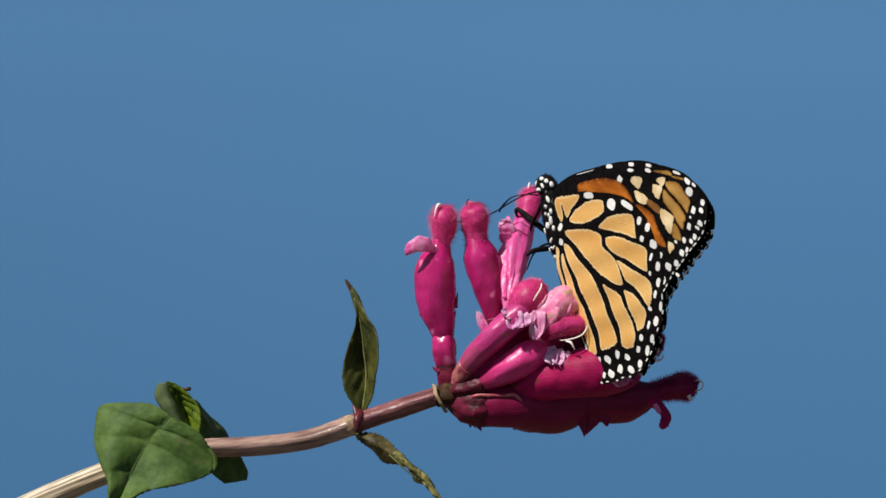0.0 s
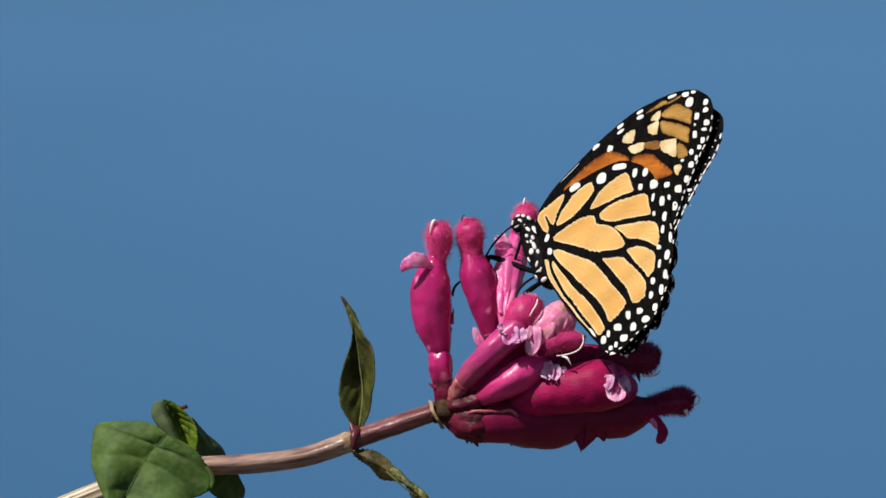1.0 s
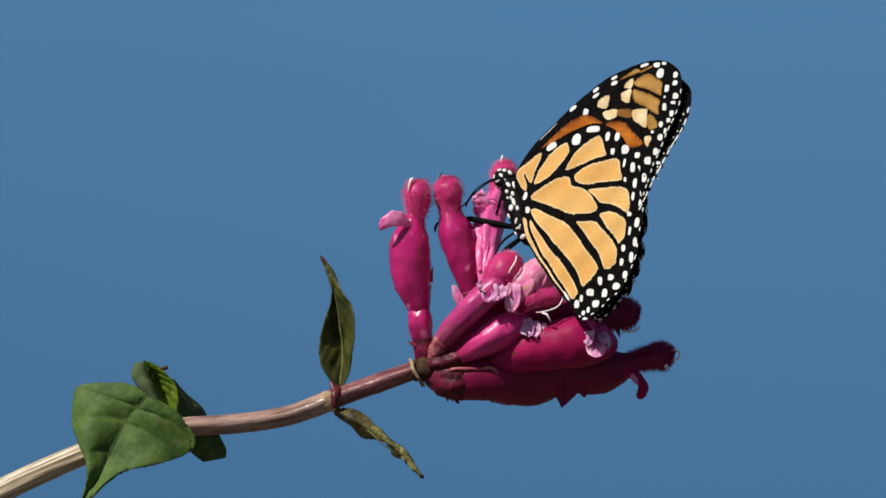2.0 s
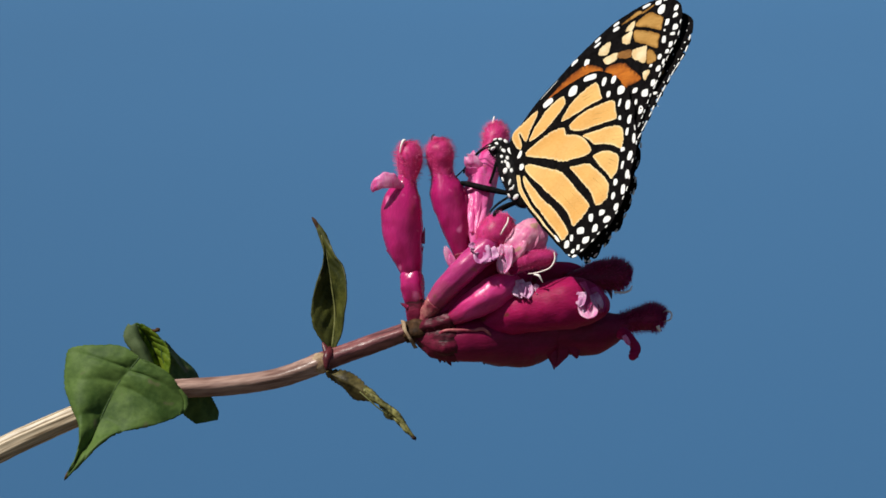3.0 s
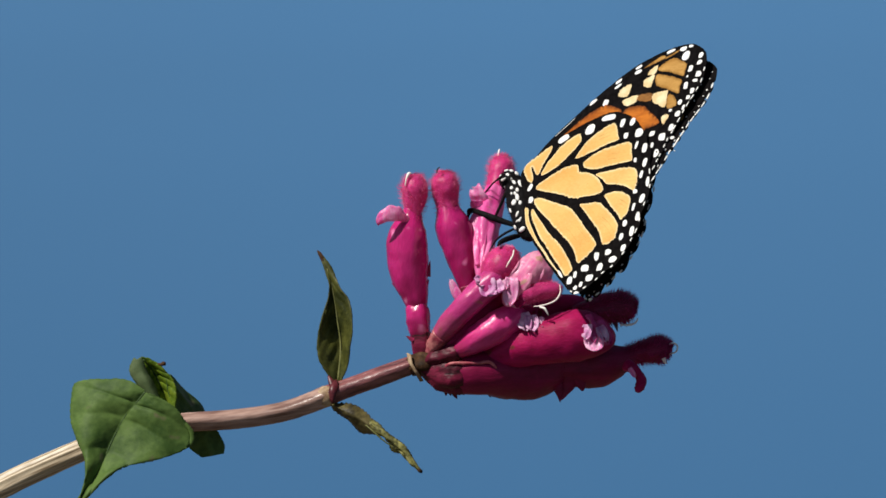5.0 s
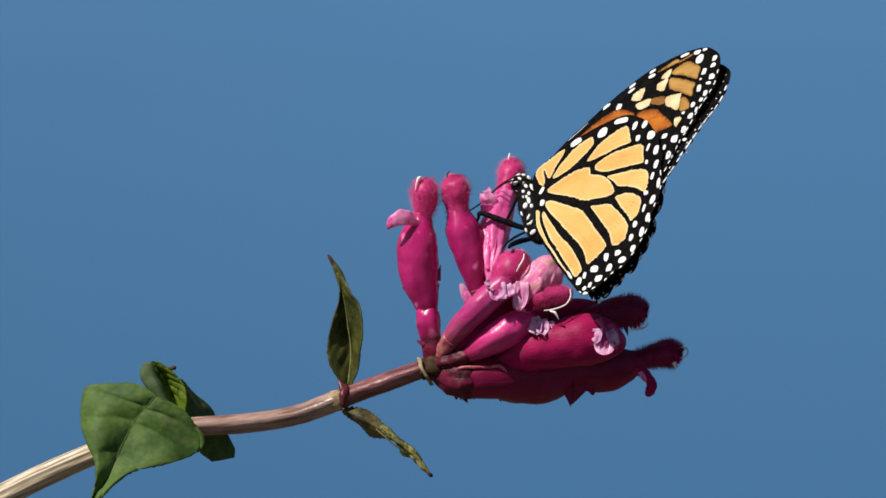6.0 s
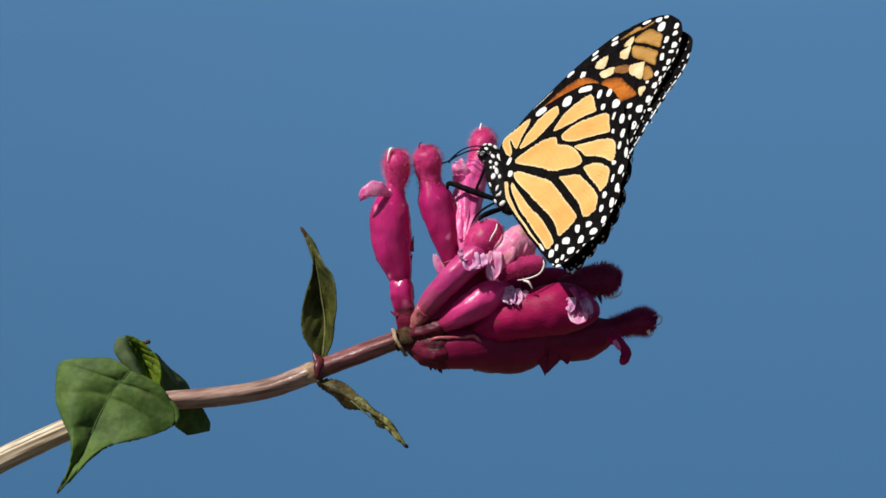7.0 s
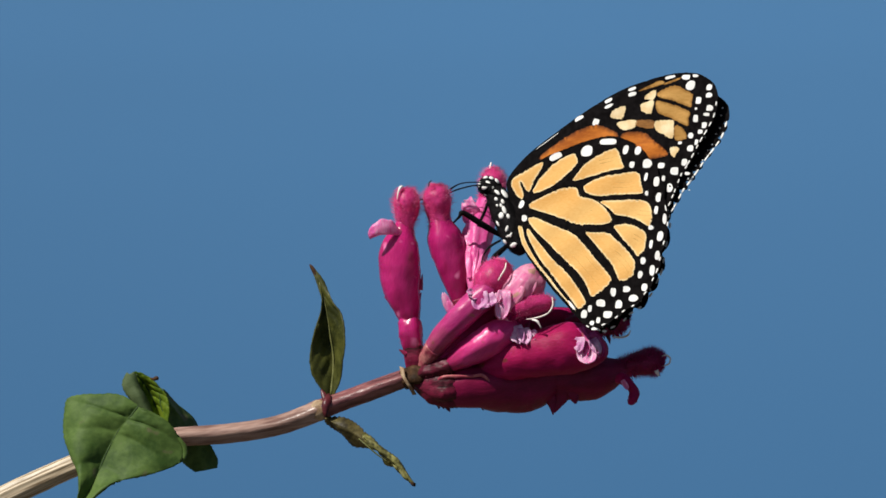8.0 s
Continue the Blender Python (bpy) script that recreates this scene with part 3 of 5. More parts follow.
def flower(tube_rows, hood_rows, calyx_rows, mat, label, fuzz=160, fuzz_len=0.7, lump=0.05, lips=(), style=None, hood_mat=None, seed=0, lobes=0, lobe=0.0, foot_mat=None):
    body = part("flower", tube(tube_rows, 76, 44, lump, lobes or 9, lobe or 0.012, seed=seed, wrinkle={PINK: 0.04, PALE: 0.05, HOT: 0.02}.get(mat, 0.006)), mat, plant, label)
    part("down", hairs(tube_rows, 420, 0.24, seed + 31, width=0.022), mat, body, "fine downy hair on the flower tube", kind="stuff")
    if hood_rows:
        part("hood", tube(hood_rows, 34, 26, 0.10, seed=seed + 3, wrinkle=0.015), hood_mat or HOOD, body, "rounded hairy upper lip")
        part("hair", hairs(hood_rows, fuzz if hood_mat == SHADED_CRIMSON else fuzz * 2 // 3, fuzz_len * (1.15 if hood_mat == SHADED_CRIMSON else 1.85), seed + 11, width=0.06 if hood_mat == SHADED_CRIMSON else 0.036), DARK_FUZZ if hood_mat == SHADED_CRIMSON else FUZZ, body, "short pink hairs", kind="stuff")
    if calyx_rows:
        part("calyx", tube(calyx_rows, 30, 30, 0.18, 5, 0.05, seed=seed + 5, wrinkle=0.06), foot_mat or CALYX, body, "bumpy dark red calyx")
        part("hair", hairs(calyx_rows, 40, 0.6, seed + 17), CALYX, body, kind="stuff")
    for k, (foot, way, side, length, width, curl, ruffle, lip_mat) in enumerate(lips):
        part("lower_lip", petal(foot, way, side, length, width, curl, ruffle, seed + k), lip_mat, body, "thin pale lower lip lobe")
    if style:
        part("style", tube(style, 18, 6), STYLE, body, "thin white style")
    return body


def flower_head():
    flower([(-0.43, 0.22, 0, 1.19), (-0.65, 4.86, 0, 1.73), (-0.86, 9.18, 0, 1.84), (-1.3, 11.88, 0, 2.59), (-2.27, 15.66, 0, 3.56), (-2.81, 19.98, 0, 4), (-2.81, 22.68, 0, 3.89), (-2.38, 25.16, 0, 3.2), (-1.94, 27.0, 0, 2.15), (-1.73, 28.62, 0, 1.65)],
           [(-1.94, 26.6, 0, 1.7), (-1.6, 28.4, 0, 1.75), (-1.35, 30.3, 0, 2.25), (-1.3, 32.1, 0, 2.6), (-1.5, 33.6, 0, 2.35), (-1.84, 34.7, 0, 1.5), (-1.94, 35.25, 0, 0.22)],
           None, MAGENTA, "tall magenta tubular flower with an open lower lip", 1500, 0.62,
           style=[(-3.12, 33.02, 2.2, 0.13), (-2.9, 34.31, 2.2, 0.18), (-2.47, 35.29, 1.8, 0.32), (-2.04, 35.4, 1.4, 0.22)], seed=1)
    part("lower_lip", tube([(-2.2, 26.3, 2.0, 0.55), (-3.43, 26.95, 3.0, 0.95), (-4.83, 27.6, 3.8, 1.4), (-6.33, 27.55, 4.4, 1.5), (-7.35, 26.95, 4.6, 1.2), (-8.1, 26.1, 4.4, 0.7), (-8.3, 25.5, 4.0, 0.16)], 46, 26, 0.3, 3, 0.10, seed=3, flat=0.35, wrinkle=0.13), BLUSH, plant, "pale pink lower lip curled outwards")
    part("calyx", tube([(-0.32, 4.11, 0.4, 1.84), (-0.54, 5.62, 0.6, 2.05), (-0.75, 7.35, 0.6, 2.27), (-0.86, 8.86, 0.4, 2.27), (-0.76, 10.04, 0.2, 1.94), (-0.65, 10.8, 0, 1.3)], 30, 30, 0.16, 5, 0.05, seed=6, wrinkle=0.05), MAGENTA, plant, "glossy magenta calyx with a toothed rim")
    part("calyx", tube([(0.22, -1.08, 0.5, 0.97), (0.11, 0.55, 0.6, 1.62), (-0.11, 2.7, 0.6, 1.94), (-0.32, 4.54, 0.5, 1.94), (-0.43, 5.62, 0.4, 1.62)], 30, 30, 0.16, 5, 0.05, seed=7, wrinkle=0.05), CUP, plant, "dark maroon foot of the calyx")
    part("hair", hairs([(0.22, -1.08, 0.5, 0.97), (-0.11, 2.7, 0.6, 1.94), (-0.75, 7.35, 0.6, 2.27), (-0.65, 10.8, 0, 1.3)], 160, 0.45, 61, width=0.025), CALYX, plant, kind="stuff")
    flower([(10.14, 8.66, 0, 0.86), (8.95, 13.83, -0.8, 1.94), (7.55, 19.96, -1.2, 3.13), (6.48, 23.5, -1.2, 3.46), (5.72, 25.86, -1.2, 3.35), (5.19, 27.79, -1.2, 2.55), (4.87, 29.29, -1.2, 1.95)],
           [(5.19, 27.47, -1.2, 2.1), (4.8, 29.9, -1.2, 2.15), (4.54, 32.4, -1.2, 2.75), (4.44, 34.44, -1.2, 2.35), (4.33, 35.51, -1.2, 1.2), (4.33, 35.94, -1.2, 0.22)],
           [(10.36, 7.79, 0, 1.08), (9.38, 11.89, -0.4, 1.84), (8.84, 13.83, -0.6, 2.05)], MAGENTA, "magenta tubular flower bud, closed", 1500, 0.6, seed=2)
    part("style", tube([(2.92, 35.4, 1.2, 0.1), (3.02, 36.16, 1.2, 0.13), (3.46, 36.59, 1, 0.08)], 12, 6), BASE, plant, "dried brown style stub")
    flower([(11.24, 14.58, 2.6, 0.65), (11.46, 17.82, 1.2, 1.51), (11.69, 21.41, -0.8, 2.16), (12.02, 25.43, -3.6, 2.92), (12.9, 28.71, -6.4, 2.59), (14.11, 32.21, -9.2, 2.05)],
           [(13.78, 31.22, -9.4, 1.94), (14.77, 33.96, -10.7, 2.27), (15.32, 36.05, -11.6, 2.59), (15.43, 37.58, -12.3, 2.16), (15.55, 38.68, -12.8, 1.08), (15.55, 39.12, -13, 0.22)],
           None, PINK, "pale pink open flower, creased along its length", 1300, 0.62, 0.12,
           lips=[((12.13, 30.1, -5.2), (-3.24, 1.94, 0.43), (0.22, 0.86, 0.65), 4.2, 3.6, 0.7, 0.3, BLUSH), ((11.69, 29.44, -4.2), (-2.81, -0.65, 0.65), (0, 0.86, 0.54), 3.0, 2.6, 0.9, 0.2, BLUSH), ((11.49, 31.44, -8), (-2.38, 2.38, -0.22), (0.54, 0.65, 0.65), 2.8, 2.6, 0.9, 0.3, BLUSH)],
           style=[(14.77, 38.01, -11.5, 0.11), (14.78, 39.33, -12.1, 0.17), (15, 40.21, -12.5, 0.17)], seed=3, lobes=7, lobe=0.06)
    # the loose folds of the open flower
    for rows in ([(11.46, 28.11, -3, 0.32), (10.91, 24.84, -0.9, 0.65), (10.58, 21.05, 1.2, 0.76), (10.57, 17.81, 2.8, 0.43)], [(14.06, 28.12, -3.8, 0.32), (13.4, 24.63, -1.4, 0.65), (12.52, 21.05, 1, 0.86), (11.76, 18.35, 2.8, 0.43)], [(12.75, 26.47, -1.6, 0.22), (12.09, 23.54, 0.2, 0.43), (11.65, 19.97, 2, 0.43), (11.32, 17.49, 3.2, 0.22)]):
        part("petal_fold", tube(rows, 40, 16, 0.3, 3, 0.12, seed=int(rows[0][0] * 10), wrinkle=0.12, flat=0.6), PINK, plant, "creased fold of the pink petal")
    flower([(2.38, 2.61, 2.2, 1.3), (3.46, 4.24, 3.4, 1.8), (5.18, 6.63, 5.2, 2.2), (7.76, 9.43, 6.6, 2.4), (10.34, 11.9, 6.8, 2.55), (12.92, 14.26, 6.6, 2.65), (14.43, 15.77, 6.2, 2.4)],
           [(13.14, 14.91, 5.4, 2.16), (14.32, 16.63, 5.4, 3.35), (15.72, 18.35, 5.4, 3.35), (17.12, 19.96, 5.4, 2.16), (17.98, 20.82, 5.4, 0.43)],
           [(0.87, 0.22, 0.8, 0.97), (1.84, 1.96, 1.8, 1.4), (3.03, 3.59, 3, 1.89), (3.89, 4.79, 4, 2.05)], MAUVE, "short bright magenta flower with a pale ruffled lip", 1700, 0.5,
           lips=[((12.48, 15.34, 9), (0.2, -3.4, 0.9), (1.9, 0.5, 0.3), 4.2, 3.4, 0.55, 0.45, LILAC), ((13.76, 14.91, 9.2), (1.0, -3.0, 0.8), (1.9, 0.9, 0), 3.8, 3.0, 0.8, 0.4, LILAC), ((11.62, 15.34, 8.4), (-1.4, -1.4, 0.8), (1.2, -1.2, 0.4), 2.2, 2.6, 0.7, 0.5, LILAC), ((14.84, 14.48, 8.8), (1.5, -1.6, 0.6), (1.5, 1.3, 0), 2.6, 2.4, 0.7, 0.5, BLUSH)],
           style=[(17.52, 20.7, 8.4, 0.12), (17.3, 19.63, 9.1, 0.17), (16.55, 18.34, 9.4, 0.17), (16.01, 17.38, 9.2, 0.10)], seed=4, foot_mat=TAN_FOOT)
    flower([(12.1, 1.6, -1.4, 1.3), (16.2, 4.86, 0.1, 2.59), (18.88, 8.11, 1.6, 2.81), (19.94, 10.28, 3.6, 2.38), (20.67, 11.36, 5.1, 1.62)],
           [(17.96, 11.37, 7.2, 0.97), (19.57, 12.01, 7.8, 1.73), (21.71, 12.76, 8.2, 2), (23.96, 13.09, 8.2, 1.73), (25.68, 13.19, 8, 1.08), (26.54, 13.09, 7.8, 0.22)], None, CRIMSON,
           "crimson flower half hidden under its pale petals", 1500, 0.5, 0.08,
           lips=[((17.08, 15.55, 9.6), (-0.5, -5.4, 0.5), (2.81, 0.2, 0.5), 5.7, 3.0, 0.3, 0.35, BLUSH), ((18.81, 12.12, 8.6), (-0.8, -2.4, 0.5), (2, -0.4, 0.4), 2.6, 2.4, 0.4, 0.4, CRIMSON)],
           style=[(26.2, 14.05, 9, 0.1), (26.3, 12.66, 9.6, 0.15), (25.54, 11.27, 10, 0.15), (24.14, 10.52, 10.1, 0.16), (22.33, 10.09, 9.9, 0.12), (21.26, 9.98, 9.6, 0.09)], seed=5)
    part("style", tube([(22.32, 9.88, 10.1, 0.13), (23.17, 9.67, 10.5, 0.24), (23.6, 9.13, 10.6, 0.18), (24.03, 8.27, 10.5, 0.06)], 14, 8), STYLE, plant, "pointed white anther")
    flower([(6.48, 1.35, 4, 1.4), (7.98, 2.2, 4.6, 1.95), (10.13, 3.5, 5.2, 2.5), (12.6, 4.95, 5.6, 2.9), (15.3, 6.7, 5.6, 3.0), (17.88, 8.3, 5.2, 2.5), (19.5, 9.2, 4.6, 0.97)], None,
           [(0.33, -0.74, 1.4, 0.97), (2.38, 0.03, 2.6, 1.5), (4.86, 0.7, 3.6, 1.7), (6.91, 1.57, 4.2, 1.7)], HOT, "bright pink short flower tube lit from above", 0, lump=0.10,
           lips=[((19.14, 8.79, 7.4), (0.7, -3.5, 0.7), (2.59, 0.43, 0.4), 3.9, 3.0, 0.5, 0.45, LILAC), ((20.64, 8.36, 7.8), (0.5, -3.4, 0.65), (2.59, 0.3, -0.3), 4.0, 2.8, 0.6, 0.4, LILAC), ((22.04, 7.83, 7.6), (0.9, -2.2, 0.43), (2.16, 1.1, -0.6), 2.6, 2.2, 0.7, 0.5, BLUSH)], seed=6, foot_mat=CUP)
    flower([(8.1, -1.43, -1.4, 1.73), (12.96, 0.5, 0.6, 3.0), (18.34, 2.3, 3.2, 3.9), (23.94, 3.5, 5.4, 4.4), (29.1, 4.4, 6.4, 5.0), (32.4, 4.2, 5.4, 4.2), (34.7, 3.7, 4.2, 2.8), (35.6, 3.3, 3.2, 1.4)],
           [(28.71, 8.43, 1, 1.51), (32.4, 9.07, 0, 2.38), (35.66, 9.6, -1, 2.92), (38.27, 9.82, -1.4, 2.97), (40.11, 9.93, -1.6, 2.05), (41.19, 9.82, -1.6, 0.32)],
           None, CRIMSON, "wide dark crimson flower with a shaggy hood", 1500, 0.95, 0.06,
           style=[(37.75, 6.39, 2, 0.15), (39.58, 6.39, 2, 0.22), (40.77, 6.82, 2, 0.18), (41.2, 7.68, 2, 0.11)], hood_mat=SHADED_CRIMSON, seed=7)
    for foot, way, side, length, width, curl, ruffle, lip_mat in (
            ((30.9, 8.3, 9.7), (0.30, -1, 0.35), (1, 0.5, 0.1), 5.8, 3.0, 0.3, 0.45, MAUVE), ((33.0, 7.2, 9.9), (0.45, -1, 0.25), (1, 0.3, -0.3), 5.2, 3.4, 0.4, 0.50, MAUVE),
            ((32.4, 5.2, 11.2), (0.1, -1, 0.3), (1, 0.15, 0), 4.8, 3.8, 0.6, 0.30, BLUSH), ((31.4, 6.6, 11.0), (-0.1, -1, 0.3), (1, 0.5, 0.3), 3.2, 2.2, 0.4, 0.40, LILAC), ((33.6, 6.2, 10.9), (0.5, -1, 0.2), (1, 0.3, -0.3), 3.4, 2.2, 0.4, 0.40, LILAC)):
        part("lower_lip", petal(foot, way, side, length, width, curl, ruffle, int(foot[0] * 10) % 7), lip_mat, plant, "ruffled hanging lower lip lobe")
    part("lower_lip", petal((33.97, 6.1, 8.6), (1.4, -3.4, 0.4), (1.8, 0.9, -0.5), 4.4, 2.6, 0.5, 0.2, 4), CRIMSON, plant, "dark side lobe")
    part("sepal", tube([(36.78, 6.82, 2, 0.43), (37.09, 5.96, 2.2, 0.28), (37.31, 5.09, 2.2, 0.05)], 12, 8, flat=0.6), CALYX, plant, "small pointed calyx tooth")
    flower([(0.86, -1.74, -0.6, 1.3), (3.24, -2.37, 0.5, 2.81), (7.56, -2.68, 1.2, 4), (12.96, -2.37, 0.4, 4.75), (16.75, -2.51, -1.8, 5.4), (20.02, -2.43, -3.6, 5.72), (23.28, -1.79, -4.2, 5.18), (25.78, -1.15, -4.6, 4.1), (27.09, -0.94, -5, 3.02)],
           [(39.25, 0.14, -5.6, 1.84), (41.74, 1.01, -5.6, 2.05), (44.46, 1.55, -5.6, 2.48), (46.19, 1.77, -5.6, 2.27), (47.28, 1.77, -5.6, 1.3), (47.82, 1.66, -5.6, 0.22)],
           None, SHADED_CRIMSON, "long swollen crimson flower at the bottom of the head", 1600, 0.95, 0.05,
           style=[(47.03, 2.32, -4.6, 0.13), (48.11, 2.86, -4.6, 0.17), (48.98, 2.21, -4.6, 0.18), (48.65, 1.13, -4.6, 0.16), (47.35, 0.7, -4.6, 0.13)], hood_mat=SHADED_CRIMSON, seed=8)
    part("corolla", tube([(23.28, -1.58, -4.6, 3.67), (26.54, -1.26, -5, 4.1), (30.35, -1.27, -5.4, 4.43), (33.82, -1.16, -5.6, 4.54), (36.64, -0.73, -5.6, 3.56), (39.03, -0.08, -5.6, 2.38), (41.42, 0.79, -5.6, 1.62)], 60, 40, 0.06, 7, 0.02, seed=18, wrinkle=0.02), SHADED_CRIMSON, plant, "crimson corolla coming out of the swollen calyx")
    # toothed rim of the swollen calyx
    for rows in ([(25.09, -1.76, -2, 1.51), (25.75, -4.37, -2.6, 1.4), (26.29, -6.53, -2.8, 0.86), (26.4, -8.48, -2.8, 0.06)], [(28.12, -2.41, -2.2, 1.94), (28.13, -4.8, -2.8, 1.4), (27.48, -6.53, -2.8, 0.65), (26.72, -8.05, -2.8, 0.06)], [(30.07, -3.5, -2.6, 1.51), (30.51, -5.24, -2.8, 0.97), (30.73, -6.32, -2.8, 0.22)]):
        part("sepal", tube(rows, 16, 14, 0.12, flat=0.45, seed=int(rows[0][0])), SHADED_CRIMSON, plant, "pointed tooth of the calyx rim")
    part("calyx", tube([(0.22, -1.72, 0.4, 1.4), (1.94, -2.37, 0.8, 2.48), (3.8, -2.85, 1.2, 3.4), (5.2, -3.0, 1.4, 3.85), (6.3, -3.0, 1.4, 4.0), (7.2, -2.9, 1.2, 3.7), (7.7, -2.9, 1, 2.6)], 40, 44, 0.08, 7, 0.04, seed=21, wrinkle=0.05), CUP, plant, "dark olive-maroon calyx cup with a ragged rim")
    for rows in ([(4.32, -5.85, -0.6, 0.54), (4.53, -6.6, -0.6, 0.32), (4.53, -7.14, -0.6, 0.05)], [(5.94, -6.28, -0.6, 0.65), (6.37, -7.14, -0.6, 0.37), (6.69, -7.68, -0.6, 0.05)], [(7.56, -5.95, -0.6, 0.65), (7.99, -6.71, -0.6, 0.32), (8.32, -6.49, -0.6, 0.05)], [(5.18, -6.16, -0.2, 0.43), (5.4, -6.81, -0.2, 0.22), (5.51, -7.13, -0.2, 0.04)], [(12.54, -6.3, -1.6, 0.43), (12.86, -7.05, -1.6, 0.22), (13.08, -7.49, -1.6, 0.04)]):
        part("sepal", tube(rows, 10, 10, 0.1, flat=0.5), CUP, plant)
    # the folded calyx edge; the light on it is put into a paler colour
    part("calyx_rim", tube([(3.57, -2.65, 3.6, 0.11), (4.32, -1.56, 4.4, 0.28), (5.72, -0.9, 5, 0.35), (8.09, -0.79, 5.3, 0.3), (10.78, -0.79, 5.3, 0.26), (12.71, -0.58, 5.2, 0.32), (13.79, -1.33, 5, 0.28), (14.55, -2.53, 4.4, 0.09)], 40, 14, 0.25, seed=5, flat=0.7), RIM, plant, "folded rim of the calyx, pale red for its lit edge")
    flower([(2.2, 0.6, 1.2, 1.0), (5.4, 3.0, 1.9, 2.1), (8.85, 5.9, 2.0, 2.9), (11.65, 8.4, 1.6, 3.3), (14.68, 10.9, 0.4, 3.2), (17.94, 13.0, -1, 2.7), (21.09, 14.9, -2.6, 1.3)], None, None, CRIMSON, "dark crimson bud between the open flowers", 0, seed=11)
    flower([(16.8, 10.07, 5, 1.62), (18.08, 12.33, 6, 3.02), (20.01, 14.91, 6.2, 3.78), (21.96, 17.27, 5.4, 3.46), (23.37, 19.32, 4.4, 1.94), (24.02, 20.5, 4, 0.43)], None, None, PALE,
           "pale pink open flower partly under the butterfly", 0, 0.5, 0.14, seed=9, lobes=7, lobe=0.05)
    part("hair", hairs([(18.32, 12.54, 4, 2.92), (20.14, 14.91, 4.2, 3.56), (21.98, 17.06, 3.4, 3.13), (23.29, 19, 2.6, 1.73), (23.83, 20.08, 2.2, 0.43)], 900, 0.5, 77, width=0.03), FUZZ, plant, "short pink hairs", kind="stuff")
    for rows in ([(20.2, 17.91, 8.4, 0.54), (20.51, 16.2, 9.4, 0.86), (20.08, 14.48, 9.8, 0.86), (19.44, 12.98, 9.2, 0.43)], [(22.37, 19.2, 7, 0.43), (22.78, 17.7, 7.8, 0.76), (22.56, 15.98, 8.8, 0.76), (21.91, 14.48, 9, 0.32)], [(18.49, 15.77, 8, 0.43), (18.16, 14.27, 9, 0.76), (17.63, 12.55, 8.6, 0.76), (17.21, 11.26, 7.4, 0.32)]):
        part("petal_fold", tube(rows, 30, 16, 0.3, 3, 0.12, seed=int(rows[0][0] * 10), wrinkle=0.12, flat=0.6), PALE, plant, "creased fold of the pale petal")
    flower([(11.88, 1.61, -1, 1.73), (17.29, 4.84, -1.4, 3.02), (22.17, 8.08, -2, 3.02), (26.5, 9.71, -2.4, 2.59), (30.3, 10.14, -3, 1.73), (32.47, 9.92, -3.4, 0.65)], None, None, CRIMSON,
           "dark crimson bud behind the open flowers", 0, seed=10)
    part("lower_lip", tube([(39.07, -1.28, 1, 1.19), (40.23, -1.92, 2, 1.03), (41.41, -3.1, 2.2, 0.92), (41.84, -4.5, 2.2, 0.97), (41.29, -5.68, 2.6, 0.92), (40.53, -5.9, 2.6, 0.43)], 24, 16, 0.2), CRIMSON, plant, "curled lower lip of the bottom flower")
    part("lower_lip", tube([(41.61, -5.68, 2.6, 0.22), (42.15, -5.9, 2.6, 0.16), (42.47, -6, 2.6, 0.04)], 8, 8), CALYX, plant, "dried point of the curled lip")
    part("lower_lip", petal((39.53, -1.79, 3.6), (1.0, -1.6, 0.3), (1.4, 0.9, 0.2), 2.2, 1.0, 0.3, 0.1), BLUSH, plant, "pale edge of the curled lip")
    part("sepal", tube([(46.15, -0.02, -1, 0.43), (46.47, -0.77, -1, 0.26), (46.69, -1.2, -1, 0.05)], 10, 8, flat=0.6), STYLE, plant, "small pale anther tip")
    for a, b, w in (((1.29, 16.41, 0), (0.3, 2.4, 0.11), 0.7), ((-1.93, 3.69, 2), (-1.1, 0.7, 0.11), 0.8), ((0.86, 13.82, 0.5), (0.5, 1.4, 0.11), 0.6), ((-5.08, 13.82, 0), (-0.7, 0.7, 0.1), 0.4)):
        part("sepal", tube([(*(np.array(a) + np.array(b) * u), w * 0.5 * (1 - u) ** 0.7 + 0.03) for u in (-0.3, 0.0, 0.35, 0.7, 1.0)], 12, 10, 0.1, flat=0.45), CALYX, plant)
    for a, b, w, l in (((6.91, 11.46, 3), (-1.5, 3.89, 0.3), 1.7, 4.0), ((7.23, 11.03, 3.6), (-0.9, 3.24, 0.3), 1.5, 2.8)):
        part("sepal", petal(a, b, (1, 0.3, 0.2), l, w, 0.3, 0.05), BLUSH, plant, "pale pink sepal tip")
    # small dark bud scale at the foot of the head
    part("calyx", tube([(-0.22, -0.86, 0.6, 0.86), (1.3, 0.02, 1.6, 1.3), (2.81, 0.89, 2.2, 1.3), (4.11, 1.75, 2.2, 0.65)], 30, 26, 0.14, 5, 0.03, seed=12, wrinkle=0.04), CUP, plant, "ribbed dark calyx base")


stem()
leaves()
flower_head()

# ---- the butterfly ----
butterfly = tagged(new("butterfly"), "orange and black butterfly with white-spotted wings, feeding on the flower", "butterfly")

